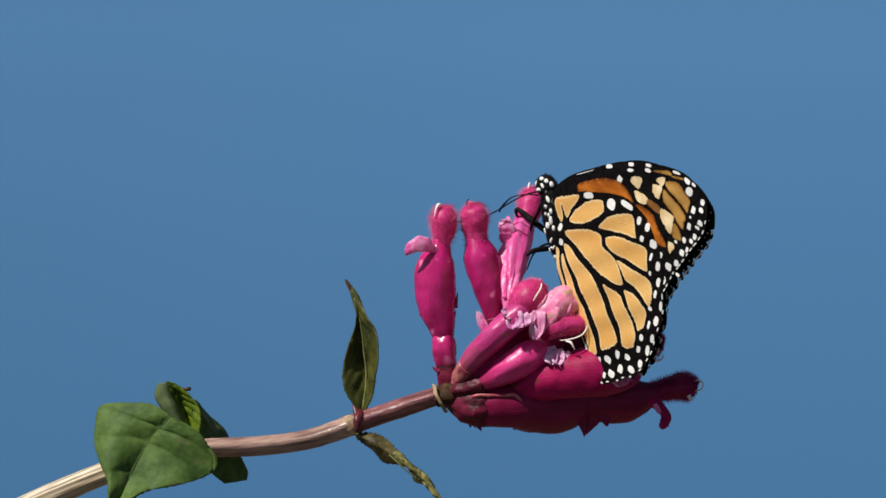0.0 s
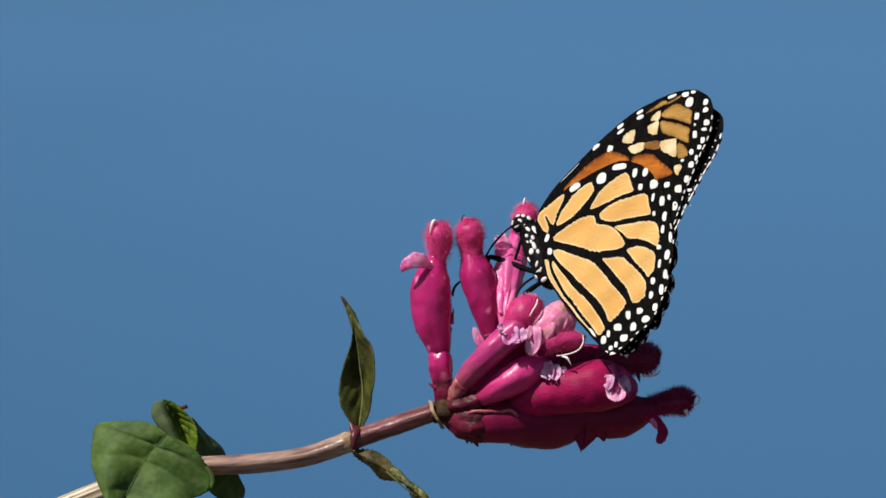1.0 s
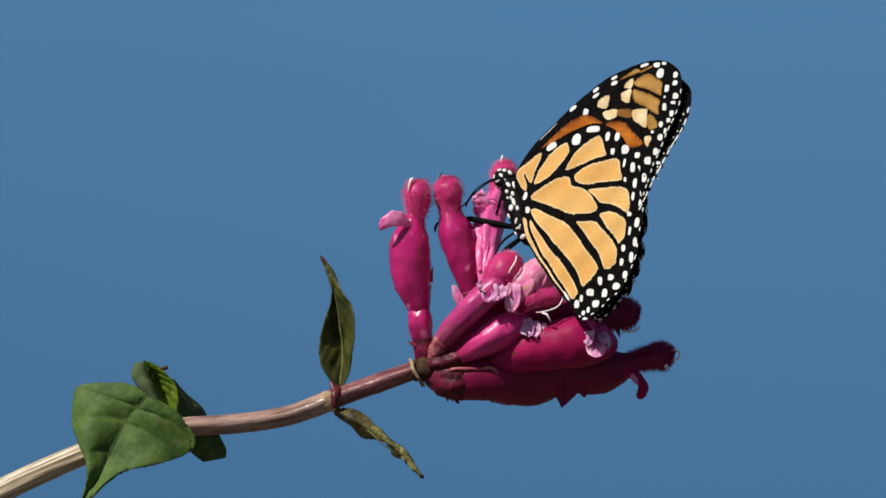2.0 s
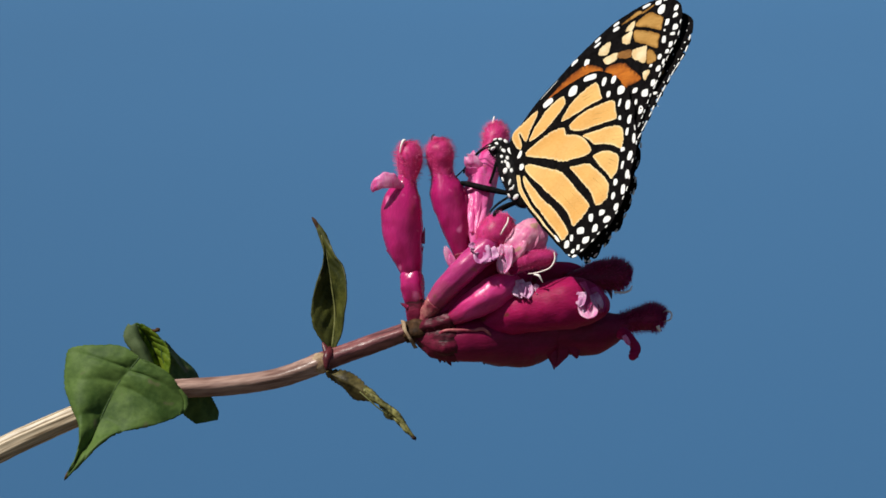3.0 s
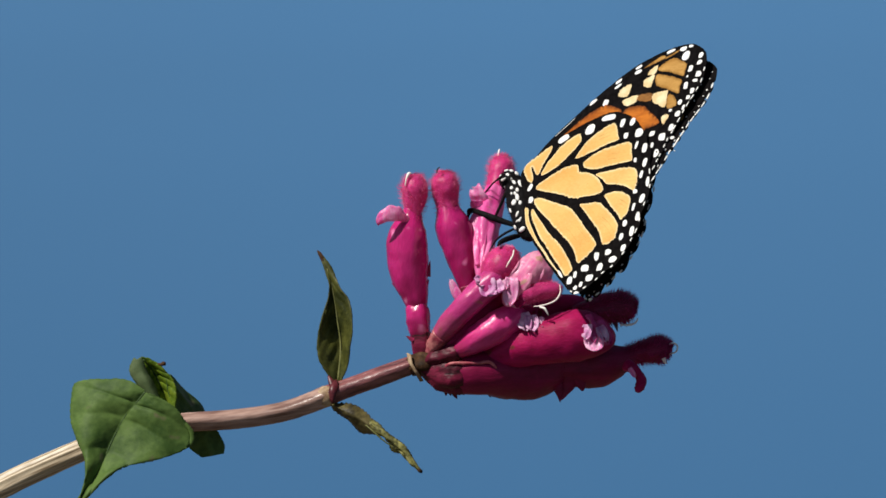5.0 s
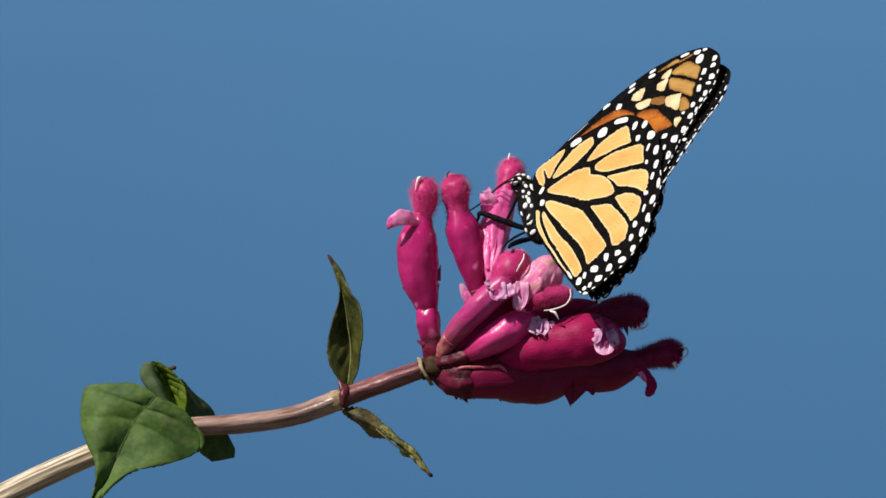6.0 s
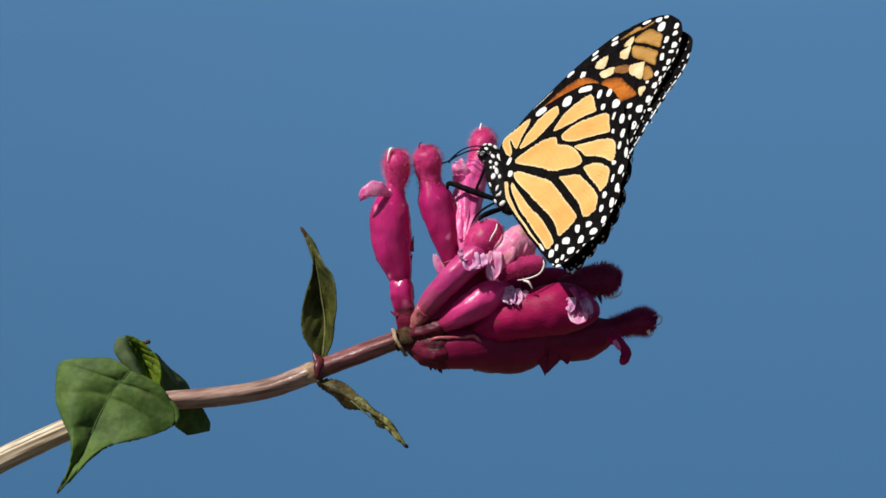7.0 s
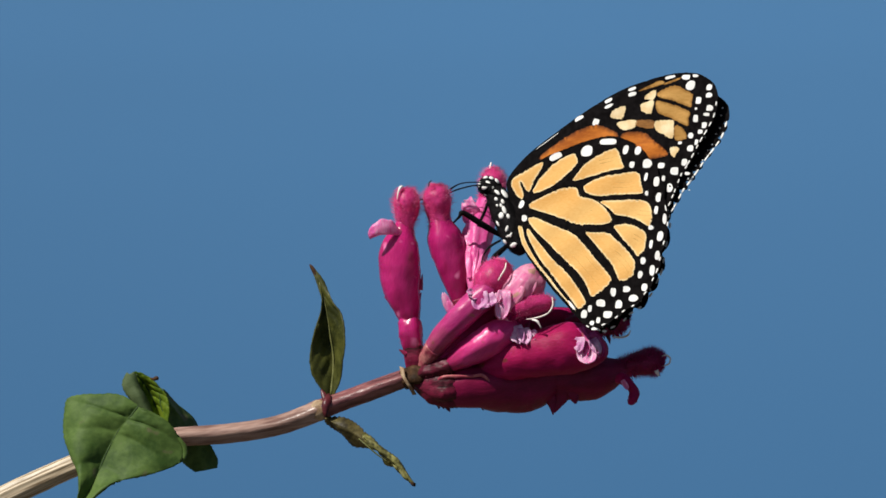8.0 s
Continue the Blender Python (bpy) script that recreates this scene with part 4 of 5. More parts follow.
# Wings lie in x, y from their hinge; a shallow camber lifts them along z.
FORE_EDGE = [(-1.23, 1.74), (-2.45, 5.35), (1.86, 9.98), (10.04, 14.97), (16.14, 18.22), (22.24, 20.8), (27.52, 22.01), (32.42, 22.92), (35.98, 23.06), (39.44, 22.45), (41.96, 21.04), (43.26, 19.31), (43.73, 17.1), (43.13, 14.22), (41.9, 11.83), (40.31, 9.25), (39.07, 7.07), (37.7, 5), (36.44, 3.26), (35.34, 0.74), (34.46, -1.36), (33.31, -3.12), (29.67, -3.95), (21, -3.66), (10.93, -1.87), (2.06, -0.69)]
HIND_EDGE = [(-0.21, -0.75), (-1.87, 1.78), (-1.64, 4.52), (2.26, 7.31), (5.95, 9.02), (9.66, 10.16), (13.99, 11.37), (17.95, 12.05), (20.94, 12.04), (23.72, 11.17), (26.52, 9.76), (28.71, 7.96), (30.41, 5.98), (31.75, 3.71), (32.74, 1.14), (33.37, -1.83), (33.9, -5.11), (33.47, -8.86), (32.65, -12.04), (31.92, -14.69), (30.91, -16.78), (29.44, -19.17), (27.2, -21.19), (24.79, -22.33), (23, -23.62), (20.46, -24.66), (18.38, -25.18), (16.6, -24.43), (14.76, -22.47), (10.95, -18.76), (7.9, -15.63), (5.23, -12.62), (2.94, -9.85), (1.24, -6.45), (0.21, -3.86)]


def camber(x, y):
    return 0.0009 * (x - 14) * (y + 2) - 0.0012 * (x - 15) ** 2 * 0.3 + 0.12 * math.sin(0.55 * x - 0.9 * y)


def plate(points, per, z0, z1, step, ragged=0.0, rim=0.0, seed=0, scallop=None):
    """A thin plate with the given outline, from z0 to z1 on the cambered wing; rim is the width of its pale margin."""
    from_loop = loop(points, per)
    rng = random.Random(seed)
    c = from_loop.mean(axis=0)
    pts = []
    for i, p in enumerate(from_loop):
        d = p - c
        k = 1 + (rng.random() - 0.5) * ragged / max(np.linalg.norm(d), 0.3)
        u = i / len(from_loop)
        if scallop and scallop[0] < u < scallop[1]:
            # the margin sags between the vein ends
            v = (u - scallop[0]) / (scallop[1] - scallop[0]) * scallop[2]
            k -= scallop[3] * (1 - abs(math.sin(math.pi * v))) / np.linalg.norm(d)
        pts.append(Vector(c + d * k))
    n = len(pts)
    inner = []
    if rim:
        for i, p in enumerate(pts):
            t = pts[(i + 1) % n] - pts[i - 1]
            nv = Vector((-t.y, t.x)).normalized()
            inner.append(p + nv * rim)
    area = sum(pts[i - 1].x * pts[i].y - pts[i].x * pts[i - 1].y for i in range(n))
    if rim and area < 0:
        inner = [2 * p - q for p, q in zip(pts, inner)]
    extra = list(inner)
    xs, ys = [p.x for p in pts], [p.y for p in pts]
    x = min(xs) + step / 2
    while x < max(xs):
        y = min(ys) + step / 2
        while y < max(ys):
            extra.append(Vector((x + rng.uniform(-.2, .2) * step, y + rng.uniform(-.2, .2) * step)))
            y += step
        x += step
    verts, _, faces, orig, _, _ = geometry.delaunay_2d_cdt(pts + extra, [(i, (i + 1) % n) for i in range(n)], [], 1, 1e-4)
    bm = bmesh.new()
    lay = bm.verts.layers.float.new("rim")
    top, low = [], []
    for v, o in zip(verts, orig):
        z = camber(v.x, v.y)
        a = bm.verts.new((v.x * 0.001, v.y * 0.001, (z + z1) * 0.001))
        b = bm.verts.new((v.x * 0.001, v.y * 0.001, (z + z0) * 0.001))
        a[lay] = b[lay] = 1.0 if any(k < n for k in o) else 0.0
        top.append(a)
        low.append(b)
    count = {}
    for f in faces:
        bm.faces.new([top[k] for k in f])
        bm.faces.new([low[k] for k in reversed(f)])
        for k in range(len(f)):
            e = (f[k], f[(k + 1) % len(f)])
            count[e] = count.get(e, 0) + 1
    wall = {}
    for (a, b) in count:
        if (b, a) not in count:
            for k in (a, b):
                if k not in wall:
                    wall[k] = (bm.verts.new(top[k].co), bm.verts.new(low[k].co))
                    wall[k][0][lay] = wall[k][1][lay] = 1.0
            bm.faces.new((wall[b][0], wall[a][0], wall[a][1], wall[b][1]))
    return bm


def spot(x, y, w, h, turn=0.0, seed=0, thick=0.085):
    """An oval white patch, a little uneven."""
    rng = random.Random(seed)
    pts = []
    for k in range(8):
        a = 2 * math.pi * k / 8
        r = (1.0 + 0.12 * abs(math.sin(2 * a))) * (1 + rng.uniform(-0.13, 0.13))
        p = Vector((math.cos(a) * w * r, math.sin(a) * h * r)) * 0.86
        p.rotate(Matrix.Rotation(radians(turn), 2))
        pts.append((x + p.x, y + p.y))
    return plate(pts, 2, -thick, thick, 50.0, 0.03)


FORE_CELLS = {
    "orange": [[(4.69, 9), (8.33, 11.58), (11.64, 13.2), (14.47, 14.18), (17.33, 14.51), (20, 13.53), (22.07, 11.95), (21.01, 8.32), (15.52, 6), (7.97, 6.56)],
        [(22.69, 11.9), (25.39, 12.57), (28.01, 12.04), (30.19, 10.35), (32.11, 8.89), (33.04, 7.52), (31.34, 7.11), (29.14, 6.73), (26.13, 5.21), (22.91, 7.63)]],
    "cream": [[(20.24, 16.03), (20.94, 17.07), (23.27, 17.65), (23.22, 16.12), (22.52, 15.2), (20.64, 15.56)],
        [(21.81, 14.6), (25.9, 14.71), (25.83, 13.52), (24.87, 13.05), (22.88, 13.09)],
        [(27.56, 18.73), (28.13, 19.56), (29.96, 20.17), (29.78, 18.77), (29.18, 18.38)],
        [(26.75, 17.48), (27.35, 17.98), (29.56, 18.24), (29.51, 16.72), (29.07, 15.66), (27.18, 16.25)],
        [(30.25, 14.15), (33.71, 14.1), (34.24, 13.3), (34.12, 10.59), (31.73, 11.64), (30.08, 12.75)],
        [(33.6, 8.78), (35.06, 8.89), (35.47, 8.21), (35, 7.59), (34.55, 6.86), (33.65, 7.69)]],
    "ochre": [[(30.24, 19.39), (31.81, 20.24), (34.25, 20.7), (36.76, 19.62), (38.15, 18.64), (37.97, 17.35), (37.65, 16.29), (34.4, 17.63), (31.02, 18.67)],
        [(30.19, 17.97), (31.93, 17.72), (34.43, 16.87), (37.57, 15.42), (37.51, 14.13), (37.09, 12.75), (33.69, 14.43), (30.79, 15.74)],
        [(34.62, 12.94), (36.25, 12.27), (36.96, 10.37), (34.63, 10.33)],
        [(26.37, 20.25), (28.42, 21.17), (30.86, 21.96), (31.75, 21.34), (29.31, 20.77)],
        [(31.99, 21.43), (35.16, 22.15), (34.94, 21.73), (32.13, 21.09)]],
    "brown": [[(26.28, 14.57), (29.75, 14.3), (29.57, 12.9), (26.21, 13.49)]],
}
HIND_CELLS = [
    [(-1.39, 4.5), (-0.57, 5.76), (1.66, 6.7), (5.12, 8.09), (5.41, 7.3), (4.48, 5.94), (3.43, 4.37), (2.76, 2.77), (1.98, 3.04), (0.76, 4.67), (0.66, 4.13), (1.4, 2.1), (0.94, 1.36), (-0.39, 2.45)],
    [(3.79, 2.25), (4.31, 4.3), (6.35, 6.35), (9.13, 8.34), (12.22, 9.31), (13.3, 7.81), (12.73, 6.75), (10.93, 5.24), (7.77, 3.28)],
    [(12.62, 4.02), (13.43, 5.39), (15.45, 7.32), (18.74, 8.82), (21.56, 9.59), (22.5, 8.21), (23.33, 6.51), (23.5, 5.62), (20.17, 5.33), (16.46, 4.62)],
    [(14.83, 2.44), (15.66, 3.26), (18.48, 4.14), (22.69, 4.6), (26.52, 4.64), (27.49, 2.61), (27.84, 0.52), (23.63, 0.61), (18.66, 0.64), (16.01, 1.26)],
    [(3.06, -0.44), (3.64, 0.51), (7.34, 1.89), (10.68, 2.74), (13.2, 2.56), (14.29, 0.84), (17.07, 0.1), (19.65, -1.61), (21.25, -3.68), (21.16, -4.44), (19.82, -4.89), (16.45, -4.76), (13.57, -4.45), (9.73, -2.88), (5.25, -1.36)],
    [(18.72, -0.46), (22.08, -0.48), (27.04, -0.72), (29.17, -1.42), (29.97, -2.67), (30.18, -4.31), (29.98, -5.38), (29.39, -5.88), (27.23, -4.64), (24.72, -3.71), (22.21, -3.21), (20.91, -2.03)],
    [(21.97, -5.69), (22.69, -5.2), (25.17, -5.26), (27.31, -6.06), (28.84, -7.25), (28.92, -8.77), (28.75, -10.38), (27.33, -11.47), (26.28, -10.32), (24.07, -8)],
    [(15.91, -6.36), (17.41, -6.35), (20.78, -6.69), (22.85, -8.35), (24.66, -9.89), (26.76, -12.52), (26.73, -14.35), (26.17, -15.4), (23.85, -16), (22.78, -14.42), (21.04, -11.81), (18.42, -9.14)],
    [(2.8, -2.72), (4.3, -2.5), (8.17, -4.19), (12.01, -5.77), (14.6, -7.58), (17.64, -10.83), (20.26, -13.61), (21.85, -15.44), (21.64, -16.19), (19.62, -17.9), (17.79, -18.65), (16.71, -16.96), (14.96, -14.35), (11.81, -11.53), (7.87, -7.99), (3.9, -4.44)],
    [(2.54, -4.9), (3.17, -4.83), (5.85, -7.86), (8.91, -11.01), (12.45, -14.18), (14.59, -16.82), (16.47, -19.44), (16.26, -20.18), (15.05, -20.86), (13.47, -19.25), (10.41, -15.79), (7.35, -12.33), (5.07, -9.66), (3.26, -6.59)],
    [(0.6, -4.1), (1.5, -4.28), (2.24, -6.3), (4.05, -9.49), (6.48, -12.49), (9.68, -16.07), (13.39, -20.22), (14.44, -21.15), (11.82, -18.82), (8.78, -15.69), (5.58, -12.21), (2.9, -9.19), (1.36, -6.46)],
]
# the last, hair-thin one is the leading edge's highlight, painted in white
FORE_COSTAL_SPOTS_AND_GLINT = [(13.11, 16.15, 1.18, 0.48, 19), (19.59, 19.04, 1.05, 0.42, 19), (19.77, 17.93, 1.05, 0.36, 19), (24.85, 20.81, 0.95, 0.35, 12), (24.9, 19.82, 0.95, 0.46, 12), (17.05, 14.97, 0.77, 0.86, -17), (33.06, 22.43, 1.21, 0.34, 6), (36.64, 22.13, 1.11, 0.55, -5), (38.72, 22.18, 0.74, 0.33, -5), (37.7, 20.41, 1.11, 0.98, -5), (6.15, 12.3, 3.42, 0.07, 30)]
FORE_MARGIN_SPOTS = [(41.65, 19.77, 0.74, 0.65, -5), (41.72, 18.24, 0.8, 0.55, -5), (41.96, 15.73, 0.86, 0.65, -5), (39.44, 17.45, 0.74, 0.76, -5), (39.02, 15.85, 0.31, 0.27, -5), (38.99, 14.01, 0.62, 0.82, -4), (41.28, 14.59, 0.74, 0.33, -5), (40.77, 12.57, 0.62, 0.65, -4), (39.97, 11.44, 0.62, 0.49, -4), (37.91, 10.84, 0.62, 0.65, -4), (39.33, 9.43, 0.43, 0.65, -4), (38.03, 8.34, 0.86, 0.65, -4), (35.64, 9.6, 0.49, 0.33, -4), (36.81, 5.83, 0.68, 0.76, -4), (31.78, 5.55, 0.87, 0.65, -4), (34.67, 4.25, 0.99, 0.87, -4), (37.4, 3.62, 0.62, 0.33, -4), (33.72, 1.07, 0.74, 0.98, -4), (32.4, 3.01, 0.43, 0.65, -4)]
HIND_COSTAL_SPOTS = [(8.34, 9.06, 1.64, 0.72, 22), (15.33, 9.62, 1.51, 1.21, -4), (20, 11.02, 2.13, 0.66, -4), (1.12, 0.25, 0.65, 0.97, -21), (1.9, -2.44, 0.7, 0.72, -4), (13.39, -20.11, 1.47, 0.29, -46)]
HIND_INNER_SPOTS = [(23.82, 9.2, 0.69, 0.99, -4), (25.46, 6.13, 0.62, 0.71, -4), (28.55, 3.62, 0.43, 0.93, -4), (28.83, 0.45, 0.4, 0.55, -4), (31.09, -2.96, 0.49, 0.87, -4), (30.03, -6.24, 0.62, 0.49, -4), (30.18, -9.39, 0.43, 0.98, -4), (28.61, -12.53, 0.62, 0.76, -4), (28, -15.08, 0.56, 0.76, -4), (25.17, -17.71, 0.87, 0.65, -4), (22.35, -18.07, 0.62, 0.92, -4), (19.73, -20.07, 1.12, 0.76, -4), (17.42, -21.01, 0.5, 0.76, -4), (16.22, -21.91, 0.75, 0.87, -4)]
HIND_OUTER_SPOTS = [(26.57, 8.77, 0.81, 0.93, -4), (28.68, 6.11, 1.12, 0.98, -4), (30.95, 2.47, 0.68, 1.09, -4), (31.34, -0.49, 0.68, 0.98, -4), (32.9, -4.71, 0.49, 1.09, -4), (32.07, -7.9, 0.74, 1.09, -4), (31.64, -11.65, 0.56, 0.98, -4), (30.55, -14.39, 0.68, 1.19, -4), (29.11, -17.53, 0.74, 0.87, -4), (26.87, -19.55, 1.11, 0.76, -4), (23.71, -20.54, 0.87, 0.92, -4), (21.45, -22.34, 1.18, 0.76, -4), (19.4, -23.3, 0.5, 0.65, -3), (18.06, -23.76, 0.62, 0.54, -3), (18.62, -24.98, 0.75, 0.22, -3)]


def fringe(edge, u0, u1, count, wing, seed, inset=0.4, size=1.0):
    """Small white tufts along the wing's outer margin."""
    rng = random.Random(seed)
    curve = loop(edge, 12)
    m = len(curve)
    for k in range(count):
        i = int((u0 + (u1 - u0) * (k + 0.5 + rng.uniform(-.15, .15)) / count) * m) % m
        p, q = curve[i], curve[(i + 2) % m]
        d = q - p
        p = p - (p - curve.mean(axis=0)) / np.linalg.norm(p - curve.mean(axis=0)) * inset
        part("fringe_tuft", spot(p[0], p[1], 0.55 * size * rng.uniform(0.7, 1.2), 0.16 * size, math.degrees(math.atan2(d[1], d[0])), seed + k), WHITE, wing)


def crease(cell, wing, seed):
    """A hairline fold along a wing cell."""
    p = np.array(cell)
    c = p.mean(axis=0)
    axis = np.linalg.svd(p - c)[2][0]
    axis = axis * (1 if axis[0] > 0 else -1)
    side = np.array((-axis[1], axis[0]))
    reach = np.ptp((p - c) @ axis) / 2
    wide = np.ptp((p - c) @ side) / 2
    rng = random.Random(seed)
    for off in (rng.uniform(-0.25, 0.1), rng.uniform(0.2, 0.4)):
        rows = []
        for u in np.linspace(rng.uniform(-0.1, 0.25), 0.72, 7):
            q = c + axis * reach * u + side * wide * (off + 0.12 * math.sin(3 * u + seed))
            rows.append((q[0], q[1], camber(*q) + 0.075, 0.05 * (1.2 - u)))
        part("wing_crease", tube(rows, 14, 5), CREASE, wing)


def forewing(name, spot_size=1.0, sag=0.55, inset=0.4, tuft=1.0):
    wing = part(name, plate(FORE_EDGE, 9, -0.05, 0.05, 1.1, 0.10, seed=3, scallop=(0.46, 0.82, 9, sag)), BLACK, butterfly, "black-veined orange forewing with white spots along its tip")
    for mat, cells in FORE_CELLS.items():
        for k, c in enumerate(cells):
            part("wing_cell", plate(c, 9, -0.09, 0.09, 1.0, 0.24, {"orange": 0.9, "ochre": 0.55}.get(mat, 0.0), seed=20 + k), {"orange": ORANGE, "cream": CREAM, "ochre": OCHRE, "brown": BROWN}[mat], wing, mat + " wing cell")
    # white spots, and the painted highlight along the leading edge
    for k, s in enumerate(FORE_COSTAL_SPOTS_AND_GLINT + FORE_MARGIN_SPOTS):
        part("wing_spot", spot(s[0], s[1], s[2] * spot_size, s[3] * spot_size, s[4], seed=50 + k), WHITE, wing)
    fringe(FORE_EDGE, 0.46, 0.80, 14, wing, 400, inset, tuft)
    return wing


def hindwing(name, spot_size=1.0, sag=0.5, inset=0.4, tuft=1.0):
    wing = part(name, plate(HIND_EDGE, 9, -0.05, 0.05, 1.1, 0.12, seed=4, scallop=(0.28, 0.78, 11, sag)), BLACK, butterfly, "pale amber hindwing with black veins and white spots")
    for k, c in enumerate(HIND_CELLS):
        part("wing_cell", plate(c, 10, -0.09, 0.09, 0.9, 0.28, 0.5, seed=70 + k), AMBER, wing, "pale amber wing cell")
    for k in (2, 3, 5, 6, 7, 8):
        crease(HIND_CELLS[k], wing, k)
    for k, s in enumerate(HIND_COSTAL_SPOTS + HIND_INNER_SPOTS + HIND_OUTER_SPOTS):
        part("wing_spot", spot(s[0], s[1], s[2] * spot_size, s[3] * spot_size, s[4], seed=90 + k), WHITE, wing)
    fringe(HIND_EDGE, 0.42, 0.78, 13, wing, 500, inset, tuft)
    return wing


hind_near = hindwing("hindwing")
fore_near = forewing("forewing")
# the far wings show their upper side, with smaller spots and a ragged, white-tufted margin
hind_far = hindwing("hindwing", 0.3, 1.3, 0.55, 1.35)
fore_far = forewing("forewing", 0.28, 1.5, 0.55, 1.35)

BODY_Z = -3.3


def oval(name, centre, axis, length, width, mat, label="", lump=0.12, seed=0, furry=0, fur_len=0.7):
    """A rounded body along axis, and its fur."""
    c, a = np.array(centre, float), np.array(axis, float)
    a /= np.linalg.norm(a)
    rows = []
    for k in range(15):
        u = -math.cos(math.pi * k / 14)
        rows.append((*(c + a * u * length / 2), width / 2 * math.sqrt(max(0.0, 1 - abs(u) ** 3)) + 0.02))
    ob = part(name, tube(rows, 26, 20, lump, seed=seed), mat, butterfly, label)
    if furry:
        part("fur", hairs(rows, furry, fur_len, seed, width=0.04), mat, ob, kind="stuff")
    return ob


def dot(p, n, w, h, owner):
    """A white scale patch lying on the body at p, facing along n."""
    bm = bmesh.new()
    bmesh.ops.create_icosphere(bm, subdivisions=2, radius=1)
    turn = Vector(n).to_track_quat('Z', 'Y').to_matrix()
    for v in bm.verts:
        v.co = (turn @ Vector((v.co.x * h * 1.05, v.co.y * w * 1.05, v.co.z * 0.2)) + Vector(p) + Vector(n) * 0.12) * 0.001
    part("body_spot", bm, WHITE, owner)


thorax_at, thorax_axis, thorax_len, thorax_wide = (-4.34, -1.57, -3.88), (-7.09, 13.78, 0.79), 15.52, 5.2
head_at = (-8.43, 4.91, -3.44)
thorax = oval("thorax", thorax_at, thorax_axis, thorax_len, thorax_wide, BODY, "black furry thorax with white dots", 0.08, 1, 1400, 0.6)
head = oval("head", head_at, (-1, 0.6, 0), 4.6, 4.0, BODY, "black head with white dots", 0.08, 2, 420, 0.55)
abdomen = oval("abdomen", (9.0, -13.0, BODY_Z), (0.72, -0.7, 0), 22, 3.6, BODY, "slender black abdomen between the wings", 0.08, 3, 160, 0.4)
for p, n, w, h in [((-5.58, 3.38, -1.75), (0.36, 0.41, 0.84), 0.324, 0.756), ((-4.45, 3.16, -2.52), (0.7, 0.52, 0.48), 0.54, 1.08), ((-3.68, -0.22, -1.55), (0.43, 0.18, 0.88), 0.378, 0.864), ((-4.09, -1.32, -1.29), (0.14, 0.02, 0.99), 0.54, 0.648), ((-2.81, -1.47, -1.72), (0.5, 0.21, 0.84), 0.324, 0.54), ((-4.87, -2.75, -1.52), (-0.32, -0.22, 0.92), 0.216, 0.648), ((-2.79, -3.93, -1.5), (0.15, -0.05, 0.99), 0.2808, 0.648), ((-2.01, -5.13, -1.75), (0.26, -0.09, 0.96), 0.216, 0.54), ((-3.56, -6.21, -2.24), (-0.43, -0.47, 0.77), 0.432, 0.54), ((-1.63, -6.97, -2.28), (0.16, -0.39, 0.91), 0.432, 0.756), ((-2.51, -5.31, -1.69), (0.06, -0.19, 0.98), 0.216, 0.54), ((-5.08, 0.7, -1.23), (0.13, 0.07, 0.99), 0.216, 0.324), ((-5.47, 2, -1.33), (0.19, 0.19, 0.96), 0.324, 0.432), ((-4.21, 1.47, -1.7), (0.52, 0.29, 0.8), 0.324, 0.54), ((-4.35, 0.66, -1.41), (0.35, 0.17, 0.92), 0.27, 0.432)]:
    dot(p, n, w, h, thorax)
for p, n, w, h in [((-7.77, 5.44, -1.83), (0.25, 0.37, 0.9), 0.324, 0.648), ((-8.33, 3.35, -2.3), (-0.14, -0.76, 0.64), 0.27, 0.432), ((-8.24, 2.96, -3.1), (-0.06, -0.98, 0.19), 0.432, 0.648), ((-6.96, 3.76, -2.66), (0.75, -0.57, 0.34), 0.216, 0.432), ((-6.95, 4.49, -2.15), (0.71, -0.18, 0.68), 0.324, 0.432), ((-7.28, 3.84, -2.18), (0.54, -0.52, 0.66), 0.216, 0.432), ((-8.22, 4.52, -1.38), (0.06, -0.16, 0.98), 0.42, 0.65), ((-8.55, 6.54, -2.04), (0.03, 0.74, 0.68), 0.4, 0.5), ((-7.47, 6.41, -2.33), (0.45, 0.72, 0.53), 0.4, 0.5), ((-6.6, 5.95, -2.96), (0.79, 0.57, 0.23), 0.45, 0.6), ((-9.6, 5.3, -1.75), (-0.5, 0.1, 0.86), 0.36, 0.6)]:
    dot(p, n, w, h, head)
ex, ey = head_at[0] - 0.7, head_at[1] + 0.2
part("eye", tube([(ex, ey, BODY_Z + 0.7, 0.1), (ex, ey, BODY_Z + 1.0, 0.8), (ex, ey, BODY_Z + 1.35, 0.65), (ex, ey, BODY_Z + 1.5, 0.1)], 12, 14),
     material("dark_eye", (0.004, 0.003, 0.003), (0.012, 0.008, 0.006), 900, 0.15, 0.1, spec=0.6), head, "glossy dark eye")


def rod(name, rows, label=""):
    return part(name, tube(rows, 26, 8, 0.05), BODY, butterfly, label)


